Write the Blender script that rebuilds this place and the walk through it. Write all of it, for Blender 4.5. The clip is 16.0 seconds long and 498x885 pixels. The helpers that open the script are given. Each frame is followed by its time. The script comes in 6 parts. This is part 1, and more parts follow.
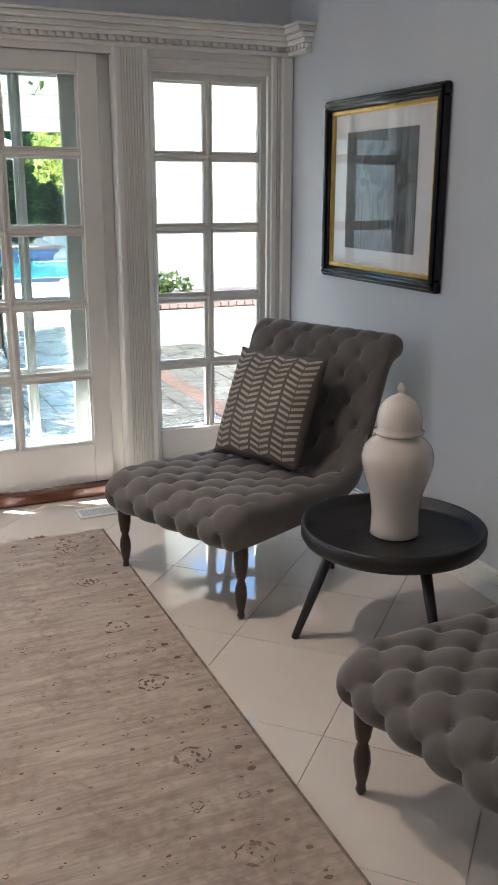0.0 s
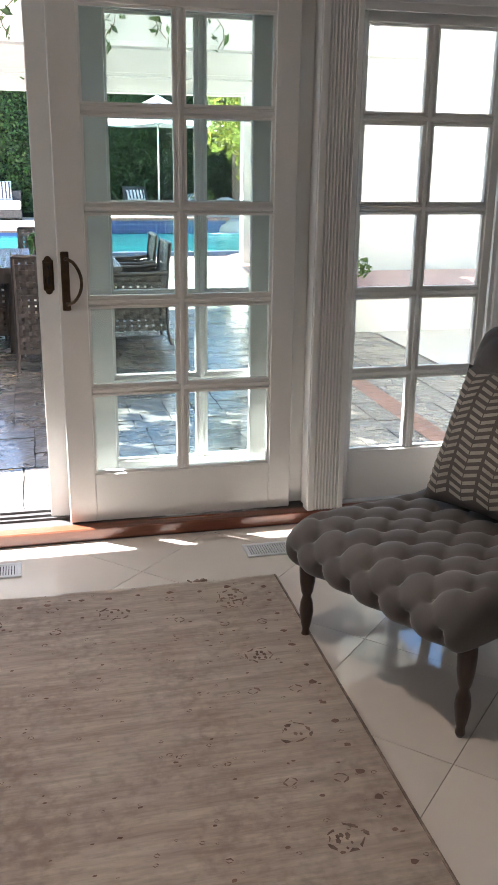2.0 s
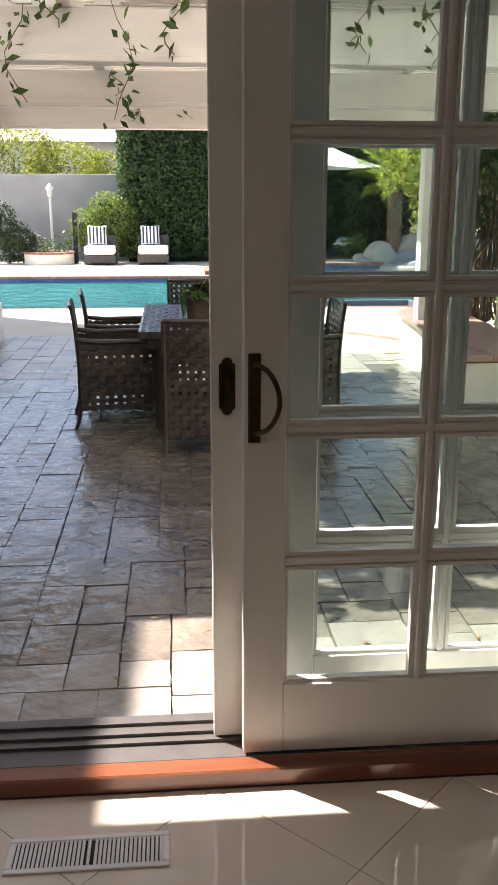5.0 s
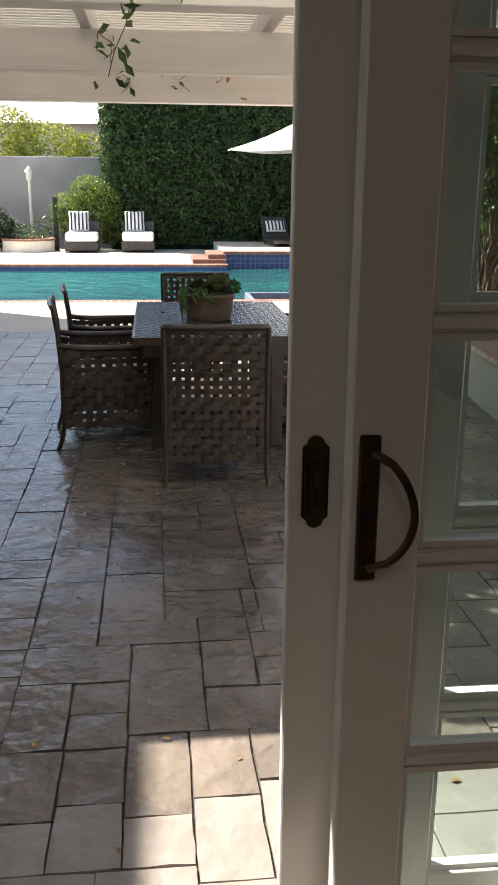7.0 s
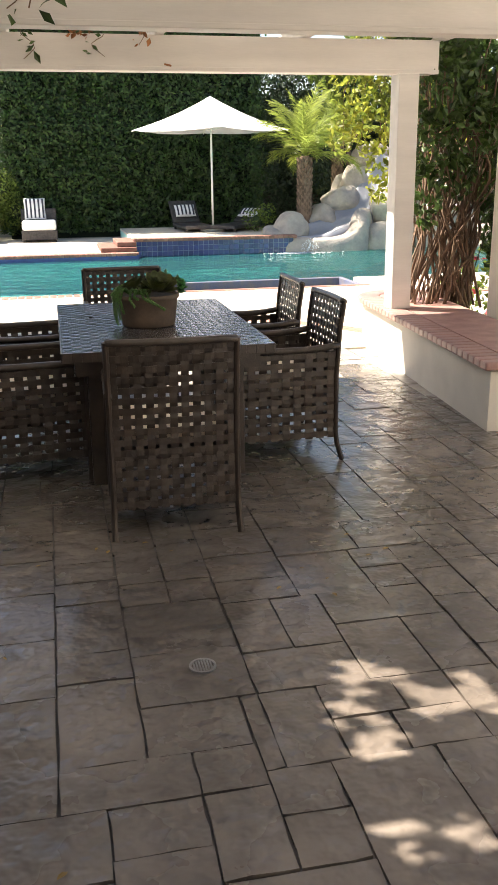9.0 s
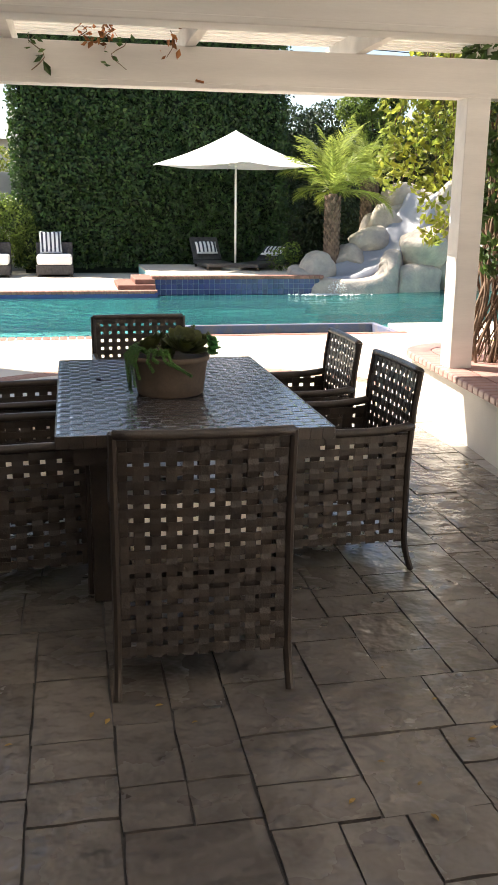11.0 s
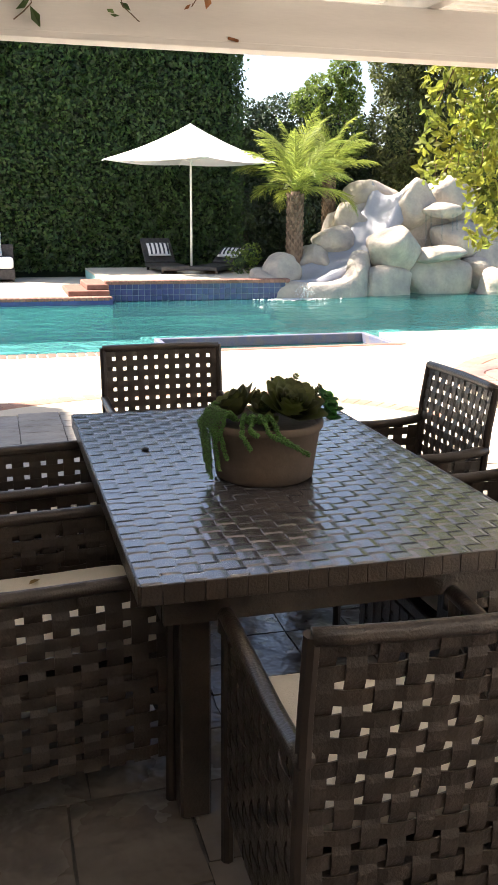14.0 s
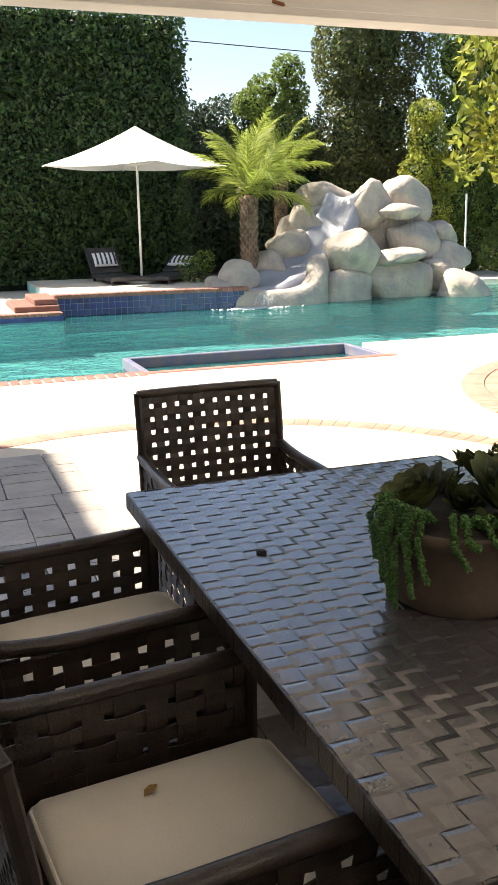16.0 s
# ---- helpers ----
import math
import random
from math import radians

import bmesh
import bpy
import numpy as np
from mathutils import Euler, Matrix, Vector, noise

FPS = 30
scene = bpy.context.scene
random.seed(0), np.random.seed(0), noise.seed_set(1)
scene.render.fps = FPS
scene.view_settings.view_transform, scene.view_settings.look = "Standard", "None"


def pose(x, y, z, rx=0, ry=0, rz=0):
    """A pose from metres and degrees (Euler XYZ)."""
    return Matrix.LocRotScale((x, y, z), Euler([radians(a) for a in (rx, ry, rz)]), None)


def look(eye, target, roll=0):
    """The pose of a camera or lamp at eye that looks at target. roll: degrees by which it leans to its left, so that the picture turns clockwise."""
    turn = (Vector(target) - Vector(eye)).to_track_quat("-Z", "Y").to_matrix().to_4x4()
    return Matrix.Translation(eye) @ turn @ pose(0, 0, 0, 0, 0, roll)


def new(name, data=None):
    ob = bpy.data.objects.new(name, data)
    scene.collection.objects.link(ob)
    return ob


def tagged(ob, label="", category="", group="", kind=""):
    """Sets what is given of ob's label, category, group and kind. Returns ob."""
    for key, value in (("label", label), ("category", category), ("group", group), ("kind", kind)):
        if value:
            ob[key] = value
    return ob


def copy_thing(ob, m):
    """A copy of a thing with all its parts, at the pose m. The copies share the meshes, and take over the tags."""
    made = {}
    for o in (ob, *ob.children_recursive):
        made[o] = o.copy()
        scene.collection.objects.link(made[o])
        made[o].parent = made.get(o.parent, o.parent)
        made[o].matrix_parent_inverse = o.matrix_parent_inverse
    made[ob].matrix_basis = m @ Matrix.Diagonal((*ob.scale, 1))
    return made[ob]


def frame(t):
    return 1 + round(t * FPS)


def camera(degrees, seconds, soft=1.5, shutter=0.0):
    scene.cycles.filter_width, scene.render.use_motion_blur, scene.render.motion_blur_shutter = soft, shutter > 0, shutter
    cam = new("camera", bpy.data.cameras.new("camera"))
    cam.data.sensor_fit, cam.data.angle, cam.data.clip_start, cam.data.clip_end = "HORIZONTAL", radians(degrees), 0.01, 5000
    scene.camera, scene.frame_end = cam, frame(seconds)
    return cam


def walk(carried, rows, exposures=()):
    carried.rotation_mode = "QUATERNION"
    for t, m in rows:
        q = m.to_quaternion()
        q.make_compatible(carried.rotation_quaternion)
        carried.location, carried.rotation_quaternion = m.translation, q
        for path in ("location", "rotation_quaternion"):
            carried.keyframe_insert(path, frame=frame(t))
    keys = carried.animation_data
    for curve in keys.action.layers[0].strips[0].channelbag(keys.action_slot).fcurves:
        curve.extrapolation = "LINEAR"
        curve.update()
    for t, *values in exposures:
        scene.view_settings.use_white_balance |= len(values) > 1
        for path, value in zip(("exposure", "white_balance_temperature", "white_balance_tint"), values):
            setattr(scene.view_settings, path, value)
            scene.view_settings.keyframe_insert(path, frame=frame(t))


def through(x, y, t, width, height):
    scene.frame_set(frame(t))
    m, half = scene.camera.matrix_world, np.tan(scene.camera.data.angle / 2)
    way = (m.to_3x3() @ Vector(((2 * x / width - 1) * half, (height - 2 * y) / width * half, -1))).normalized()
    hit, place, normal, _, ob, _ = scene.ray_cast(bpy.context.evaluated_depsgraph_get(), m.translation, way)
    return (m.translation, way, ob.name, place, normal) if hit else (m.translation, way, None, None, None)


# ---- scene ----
cam = camera(31.3, 16.0)
METRES, EYE, TILT, LEAN, TURN = 7.93, 1.545, 0.8, 0.0, -23.7
ROWS = [
    (0.0, 0.0, 0.0, 0.0, 0.02, -16.64, -0.08),
    (0.5, -0.0105, 0.0247, -0.001, 0.77, -17.44, 0.66),
    (1.0, -0.0146, 0.0516, -0.0019, 2.72, -18.22, -0.69),
    (1.5, -0.0188, 0.0783, -0.0025, 7.3, -18.43, -1.71),
    (2.0, -0.0318, 0.1028, -0.0022, 10.22, -18.38, -0.54),
    (2.5, -0.0454, 0.1289, -0.003, 10.34, -18.13, 0.51),
    (3.0, -0.0559, 0.16, -0.0027, 12.47, -17.97, -0.47),
    (3.5, -0.0642, 0.1849, -0.0025, 15.51, -17.93, -0.55),
    (4.0, -0.0803, 0.207, -0.0016, 15.93, -17.15, 0.75),
    (4.5, -0.0975, 0.2291, -0.0021, 16.27, -16.59, 1.0),
    (5.0, -0.111, 0.2608, -0.002, 18.9, -15.93, 0.18),
    (7.5, -0.1922, 0.3911, -0.0066, 17.09, -17.15, 0.0),
    (8.0, -0.2134, 0.418, -0.007, 14.8, -17.63, 0.89),
    (8.5, -0.2283, 0.4429, -0.0088, 11.52, -18.02, 1.11),
    (11.0, -0.286, 0.6042, -0.0157, 12.54, -15.52, -0.42),
    (11.5, -0.3012, 0.6319, -0.0165, 12.67, -15.04, -0.82),
    (12.0, -0.3259, 0.6543, -0.0181, 9.19, -15.29, 0.76),
    (12.5, -0.3443, 0.6724, -0.0189, 8.2, -15.84, 0.69),
    (13.0, -0.3584, 0.7047, -0.0193, 8.87, -15.01, -0.76),
    (13.5, -0.3738, 0.7303, -0.0211, 8.69, -15.17, -1.61),
    (14.0, -0.3984, 0.7542, -0.0206, 8.01, -15.51, -0.4),
    (14.5, -0.4178, 0.7778, -0.0222, 8.32, -15.81, -0.45),
    (15.0, -0.4361, 0.8115, -0.0218, 9.16, -15.47, -1.25),
    (15.5, -0.4554, 0.836, -0.0219, 6.79, -15.27, -0.35),
    (16.0, -0.4802, 0.8585, -0.0224, 3.3, -15.21, 0.87),
]
EXPOSURES = [(0.0, 4.02, 5750, 11), (1.5, 3.66, 5800, 12), (3.0, 3.12, 6000, 13), (4.0, 2.66, 6450, 15), (5.0, 2.14, 6800, 16), (7.5, 1.68, 6800, 13), (8.7, 1.84, 7100, 14), (10.8, 1.72, 6900, 13), (12.5, 1.69, 7000, 15), (13.2, 1.74, 7000, 16), (14.5, 2.06, 7050, 15), (15.0, 2.14, 7100, 14), (15.5, 2.0, 7100, 13), (16.0, 1.64, 7100, 13)]
walk(cam, [(t, pose(0, 0, EYE, TILT, LEAN, TURN) @ pose(METRES * x, METRES * y, METRES * z, 90 + pitch, roll, yaw)) for t, x, y, z, yaw, pitch, roll in ROWS],
     EXPOSURES)

# ---- light ----
SUN_DIR = Vector((-0.60, 0.44, 1.0)).normalized()
world = bpy.data.worlds.new("world")
scene.world = world
world.use_nodes = True
sky = world.node_tree.nodes.new("ShaderNodeTexSky")
sky.sky_type, sky.sun_disc = "NISHITA", False
sky.sun_elevation = math.asin(SUN_DIR.z)
sky.sun_rotation = math.atan2(SUN_DIR.x, SUN_DIR.y)
background = world.node_tree.nodes["Background"]
background.inputs[1].default_value = 0.078
world.node_tree.links.new(sky.outputs[0], background.inputs[0])
sun = new("sun", bpy.data.lights.new("sun", "SUN"))
sun.data.energy, sun.data.angle, sun.data.color = 5.0, radians(0.53), (1.0, 0.95, 0.87)
sun.matrix_world = look(SUN_DIR * 40, (0, 0, 0))


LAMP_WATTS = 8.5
# unseen area lamps added to fill the room; its walls have no windows here
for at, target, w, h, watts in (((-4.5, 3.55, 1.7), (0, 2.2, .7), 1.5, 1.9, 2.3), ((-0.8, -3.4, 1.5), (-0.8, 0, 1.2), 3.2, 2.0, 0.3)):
    fill_lamp = new("room_fill", bpy.data.lights.new("room_fill", "AREA"))
    fill_lamp.data.shape, fill_lamp.data.size, fill_lamp.data.size_y, fill_lamp.data.energy, fill_lamp.data.color = "RECTANGLE", w, h, watts, (0.92, 0.96, 1.0)
    fill_lamp.matrix_world = look(at, target)


# ---- materials ----
def material(name, color, rough=0.6, metal=0.0, vary=0.12, scale=8.0, fine=60.0, bump=0.1, depth=0.004, coat=0.0, stretch=(1, 1, 1), tone=None, island=0.0, each=0.0, spec=0.5):
    """A surface with broad stains, fine grain and a little relief. tone: second colour of the stains."""
    m = bpy.data.materials.new(name)
    m.use_nodes = True
    t = m.node_tree
    b = t.nodes["Principled BSDF"]
    b.inputs["Roughness"].default_value, b.inputs["Metallic"].default_value = rough, metal
    b.inputs["Coat Weight"].default_value = coat
    b.inputs["Coat Roughness"].default_value = max(0.04, rough * 0.6)
    b.inputs["Specular IOR Level"].default_value = spec
    co = t.nodes.new("ShaderNodeTexCoord")
    mp = t.nodes.new("ShaderNodeMapping")
    mp.inputs["Scale"].default_value = stretch
    t.links.new(co.outputs["Object"], mp.inputs[0])
    def grain(s, d):
        n = t.nodes.new("ShaderNodeTexNoise")
        n.inputs["Scale"].default_value, n.inputs["Detail"].default_value = s, d
        t.links.new(mp.outputs[0], n.inputs["Vector"])
        return n
    big, small = grain(scale, 5), grain(fine, 3)
    second = tone or tuple(c * (1 - 2 * vary) for c in color)
    mix = t.nodes.new("ShaderNodeMix")
    mix.data_type = "RGBA"
    mix.inputs[6].default_value, mix.inputs[7].default_value = (*color, 1), (*second, 1)
    ramp = t.nodes.new("ShaderNodeMapRange")
    ramp.inputs[1].default_value, ramp.inputs[2].default_value = 0.35, 0.68
    t.links.new(big.outputs[0], ramp.inputs[0])
    t.links.new(ramp.outputs[0], mix.inputs[0])
    hsv = t.nodes.new("ShaderNodeHueSaturation")
    t.links.new(mix.outputs[2], hsv.inputs["Color"])
    value = t.nodes.new("ShaderNodeMapRange")
    value.inputs[3].default_value, value.inputs[4].default_value = 1 - vary, 1 + vary
    t.links.new(small.outputs[0], value.inputs[0])
    last = value.outputs[0]
    for amount, kind, out in ((island, "ShaderNodeNewGeometry", "Random Per Island"), (each, "ShaderNodeObjectInfo", "Random")):
        if amount:
            rnd = t.nodes.new(kind)
            span = t.nodes.new("ShaderNodeMapRange")
            span.inputs[3].default_value, span.inputs[4].default_value = 1 - amount, 1 + amount
            t.links.new(rnd.outputs[out], span.inputs[0])
            times = t.nodes.new("ShaderNodeMath")
            times.operation = "MULTIPLY"
            t.links.new(last, times.inputs[0])
            t.links.new(span.outputs[0], times.inputs[1])
            last = times.outputs[0]
    t.links.new(last, hsv.inputs["Value"])
    t.links.new(hsv.outputs[0], b.inputs["Base Color"])
    if bump:
        bp = t.nodes.new("ShaderNodeBump")
        bp.inputs["Strength"].default_value, bp.inputs["Distance"].default_value = bump, depth
        t.links.new(small.outputs[0], bp.inputs["Height"])
        t.links.new(bp.outputs[0], b.inputs["Normal"])
    rr = t.nodes.new("ShaderNodeMapRange")
    rr.inputs[3].default_value, rr.inputs[4].default_value = max(0.02, rough - min(0.08, rough * 0.5)), min(1, rough + min(0.08, rough * 0.5))
    t.links.new(big.outputs[0], rr.inputs[0])
    t.links.new(rr.outputs[0], b.inputs["Roughness"])
    return m


def sheen(t, base):
    """How much a clear surface mirrors: base when seen square on, all at a grazing view."""
    lw, power, grow = t.nodes.new("ShaderNodeLayerWeight"), t.nodes.new("ShaderNodeMath"), t.nodes.new("ShaderNodeMapRange")
    lw.inputs[0].default_value = 0.5
    power.operation, power.inputs[1].default_value = "POWER", 5
    grow.inputs[3].default_value, grow.inputs[4].default_value = base, 1
    t.links.new(lw.outputs["Facing"], power.inputs[0])
    t.links.new(power.outputs[0], grow.inputs[0])
    return grow


def glass_material(name, tint=(1, 1, 1), rough=0.0):
    m = bpy.data.materials.new(name)
    m.use_nodes = True
    t = m.node_tree
    t.nodes.remove(t.nodes["Principled BSDF"])
    clear, gloss, mix = (t.nodes.new(k) for k in ("ShaderNodeBsdfTransparent", "ShaderNodeBsdfGlossy", "ShaderNodeMixShader"))
    fr = sheen(t, 0.04)
    clear.inputs[0].default_value = (*tint, 1)
    gloss.inputs["Roughness"].default_value = rough
    t.links.new(fr.outputs[0], mix.inputs[0])
    t.links.new(clear.outputs[0], mix.inputs[1])
    t.links.new(gloss.outputs[0], mix.inputs[2])
    t.links.new(mix.outputs[0], t.nodes["Material Output"].inputs[0])
    return m


PAINT = material("white_paint", (0.78, 0.76, 0.72), 0.45, vary=0.03, scale=2.0, fine=90, bump=0.05)
WALL = material("grey_wall_paint", (0.56, 0.58, 0.61), 0.55, vary=0.02, scale=1.5, fine=220, bump=0.08)
CEILING = material("ceiling_paint", (0.72, 0.72, 0.71), 0.8, vary=0.02, scale=1.5, fine=150)
STUCCO = material("cream_stucco", (0.73, 0.69, 0.61), 0.9, vary=0.06, scale=3, fine=120, bump=0.5)
PERGOLA = material("pergola_white", (0.74, 0.71, 0.67), 0.6, vary=0.06, scale=2.5, fine=40, bump=0.15, stretch=(0.4, 3, 3))
SILLWOOD = material("red_brown_wood", (0.20, 0.060, 0.028), 0.3, vary=0.25, scale=5, fine=70, stretch=(0.3, 6, 6), coat=0.3)
MARBLE = material("cream_marble", (0.62, 0.56, 0.49), 0.045, vary=0.03, scale=2.2, fine=14, bump=0.0, tone=(0.60, 0.53, 0.46), each=0.04, coat=0.3)
GROUT = material("grout", (0.50, 0.45, 0.39), 0.6)
METAL = material("painted_vent", (0.66, 0.66, 0.65), 0.4, vary=0.03)
DARK = material("dark_void", (0.02, 0.02, 0.02), 0.8)
BRASS = material("aged_brass", (0.10, 0.065, 0.035), 0.38, metal=0.85, vary=0.25, scale=20, fine=120)
PRINTGLASS = glass_material("picture_glass", (0.985, 0.985, 0.985))
GLASS = glass_material("window_glass", (0.88, 0.93, 0.92))
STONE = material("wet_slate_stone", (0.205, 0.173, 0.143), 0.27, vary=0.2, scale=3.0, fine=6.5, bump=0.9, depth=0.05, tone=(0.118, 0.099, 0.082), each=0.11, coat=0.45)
# two paler copies of the slate put sun glare into the colour
SUNSTONE = material("sunlit_pale_stone", (0.37, 0.335, 0.29), 0.38, vary=0.14, scale=4, fine=9, bump=0.7, depth=0.03, tone=(0.28, 0.25, 0.215), coat=0.3, island=0.12)
SUNPATCHSTONE = material("sun_patch_stone", (0.31, 0.28, 0.25), 0.3, vary=0.18, scale=3.0, fine=7, bump=0.8, depth=0.04, tone=(0.22, 0.195, 0.172), each=0.1, coat=0.4)
JOINT = material("dark_joint", (0.085, 0.075, 0.064), 0.75, scale=12, fine=80, bump=0.4)
DECK = material("pale_deck", (0.66, 0.585, 0.465), 0.85, vary=0.09, scale=0.9, fine=45, bump=0.3, tone=(0.57, 0.50, 0.39))
BRICK = material("red_brick", (0.29, 0.135, 0.098), 0.85, vary=0.15, scale=12, fine=70, bump=0.4, each=0.2, island=0.2)
CAPTILE = material("worn_terracotta_cap", (.43, .25, .205), .45, vary=.15, scale=9, fine=60, bump=.25, each=.12, coat=.2, tone=(.33, .19, .17))
SOIL = material("garden_soil", (0.09, 0.07, 0.05), 0.95, vary=0.3, scale=4, fine=40, bump=0.6)
TILE = material("blue_pool_tile", (0.04, 0.045, 0.16), 0.12, vary=0.12, scale=6, fine=30, each=0.25, island=0.25, coat=0.4)
POOLWALL = material("pool_plaster", (0.42, 0.74, 0.70), 0.7, vary=0.08, scale=1.2, fine=12)
ROCK = material("pale_boulder", (0.46, 0.395, 0.315), 0.85, vary=0.14, scale=2.6, fine=17, bump=0.55, depth=0.03, tone=(0.29, 0.265, 0.235))
SLIDE = material("slide_plaster", (0.33, 0.335, 0.36), 0.6, vary=0.08, scale=2, fine=25)
WICKER = material("dark_brown_wicker", (0.052, 0.037, 0.027), 0.33, vary=0.25, scale=14, fine=150, bump=0.5, each=0.15, coat=0.2)
WICKERTOP = material("tabletop_wicker", (0.082, 0.076, 0.077), 0.24, vary=0.12, scale=30, fine=260, bump=0.08, depth=0.001, each=0.08, coat=0.8, spec=1.0)
FRAMEMETAL = material("dark_bronze_frame", (0.05, 0.036, 0.028), 0.4, metal=0.3, vary=0.15)
CANVAS = material("cream_cushion", (0.86, 0.78, 0.64), 0.9, vary=0.05, scale=5, fine=260, bump=0.35)


# ---- helpers ----
def thing(name, label, category, group="", at=(0, 0, 0), turn=0.0, kind=""):
    ob = new(name)
    ob.empty_display_size = 0.1
    ob.matrix_basis = pose(*at, 0, 0, turn)
    return tagged(ob, label, category, group, kind)


def finish(name, bm, mat, smooth=False):
    me = bpy.data.meshes.new(name)
    if smooth:
        for f in bm.faces:
            f.smooth = True
    bm.normal_update()
    bm.to_mesh(me)
    bm.free()
    me.materials.append(mat)
    return me


def part(name, bm, mat, parent, label="", smooth=False, at=None):
    ob = new(name, finish(name, bm, mat, smooth) if isinstance(bm, bmesh.types.BMesh) else bm)
    ob.parent = parent
    if at is not None:
        ob.matrix_basis = at
    return tagged(ob, label)


def single(name, bm, mat, label, category="", group="", kind="", smooth=False, at=None):
    ob = new(name, finish(name, bm, mat, smooth))
    if at is not None:
        ob.matrix_basis = at
    return tagged(ob, label, category, group, kind)


def box(x0, x1, y0, y1, z0, z1, bevel=0.0, seg=1, bm=None):
    out = bm or bmesh.new()
    own = bmesh.new()
    bmesh.ops.create_cube(own, size=1)
    bmesh.ops.transform(own, verts=own.verts, matrix=Matrix.Translation(((x0 + x1) / 2, (y0 + y1) / 2, (z0 + z1) / 2)) @ Matrix.Diagonal((x1 - x0, y1 - y0, z1 - z0, 1)))
    if bevel:
        bmesh.ops.bevel(own, geom=own.edges, offset=bevel, segments=seg, affect="EDGES", profile=0.5)
    return join(out, own)


def join(out, own, m=None):
    if m is not None:
        own.transform(m)
    me = bpy.data.meshes.new("tmp")
    own.to_mesh(me)
    own.free()
    out.from_mesh(me)
    bpy.data.meshes.remove(me)
    return out


def lathe(profile, n=24, bm=None, m=None, loop=False):
    """A turned body from (radius, height) pairs."""
    own = bmesh.new()
    rings = []
    for r, z in profile:
        rings.append([own.verts.new((max(r, 1e-4) * math.cos(2 * math.pi * i / n), max(r, 1e-4) * math.sin(2 * math.pi * i / n), z)) for i in range(n)])
    for a, b in zip(rings, rings[1:]):
        for i in range(n):
            own.faces.new((a[i], a[(i + 1) % n], b[(i + 1) % n], b[i]))
    if loop:
        for i in range(n):
            own.faces.new((rings[-1][i], rings[-1][(i + 1) % n], rings[0][(i + 1) % n], rings[0][i]))
    else:
        own.faces.new(rings[0][::-1])
        own.faces.new(rings[-1])
    return join(bm or bmesh.new(), own, m)


def tube(points, radius, n=8, bm=None, taper=None):
    """A round bar along points."""
    own = bmesh.new()
    pts = [Vector(p) for p in points]
    rings = []
    for i, p in enumerate(pts):
        d = (pts[min(i + 1, len(pts) - 1)] - pts[max(i - 1, 0)]).normalized()
        side = d.orthogonal().normalized() if i == 0 else (side - d * side.dot(d)).normalized()
        up = d.cross(side)
        r = radius * (1 if taper is None else 1 + (taper - 1) * i / (len(pts) - 1))
        rings.append([own.verts.new(p + side * r * math.cos(2 * math.pi * k / n) + up * r * math.sin(2 * math.pi * k / n)) for k in range(n)])
    for a, b in zip(rings, rings[1:]):
        for k in range(n):
            own.faces.new((a[k], a[(k + 1) % n], b[(k + 1) % n], b[k]))
    own.faces.new(rings[0][::-1])
    own.faces.new(rings[-1])
    return join(bm or bmesh.new(), own)


def grid_mesh(fn, nu, nv, bm=None, close_u=False):
    """A sheet from fn(u, v), u and v in 0..1."""
    own = bm or bmesh.new()
    vs = [[own.verts.new(fn(i / nu, j / nv)) for j in range(nv + 1)] for i in range(nu if close_u else nu + 1)]
    for i in range(nu):
        for j in range(nv):
            k = (i + 1) % len(vs)
            own.faces.new((vs[i][j], vs[k][j], vs[k][j + 1], vs[i][j + 1]))
    return own


def wall_with_holes(x0, x1, y0, y1, z0, z1, holes):
    """A wall along x with rectangular openings (x0, x1, z0, z1)."""
    bm = bmesh.new()
    xs = sorted({x0, x1, *[h[0] for h in holes], *[h[1] for h in holes]})
    for a, b in zip(xs, xs[1:]):
        cut = sorted((h[2], h[3]) for h in holes if h[0] <= a and h[1] >= b)
        z = z0
        for lo, hi in cut:
            if lo > z:
                box(a, b, y0, y1, z, lo, bm=bm)
            z = hi
        if z < z1:
            box(a, b, y0, y1, z, z1, bm=bm)
    bmesh.ops.remove_doubles(bm, verts=bm.verts, dist=1e-5)
    return bm


PATIO = -0.08
WATER = -0.20

# ---- the room ----
single("floor", box(-4.6, 2.3, -3.5, 4.36, -0.12, -0.012), GROUT, "cream marble floor laid diagonally", kind="structure")
single("wall_north", wall_with_holes(-4.6, 2.4, 4.42, 4.62, -0.12, 2.8, [(-1.75, 1.25, 0.0, 2.17), (1.41, 2.08, 0.06, 2.17)]), WALL, "grey painted wall with glazed doors", kind="structure")
single("wall_east", box(2.17, 2.4, -3.5, 4.42, -0.12, 2.8), WALL, "pale grey painted wall", kind="structure")
single("wall_south", box(-4.6, 2.4, -3.7, -3.5, -0.12, 2.8), WALL, "pale grey painted wall", kind="structure")
single("wall_west", box(-4.8, -4.6, -3.7, 4.62, -0.12, 2.8), WALL, "pale grey painted wall", kind="structure")
single("ceiling", box(-4.8, 2.4, -3.7, 4.62, 2.8, 3.0), CEILING, "white ceiling", kind="structure")
bm = box(2.152, 2.17, -3.5, 4.38, 0, 0.11)
box(2.144, 2.17, -3.5, 4.38, 0, 0.075, 0.004, bm=bm)
box(2.158, 2.17, -3.5, 4.38, 0.11, 0.125, 0.004, bm=bm)
single("baseboard", bm, PAINT, "white moulded baseboard", kind="structure")


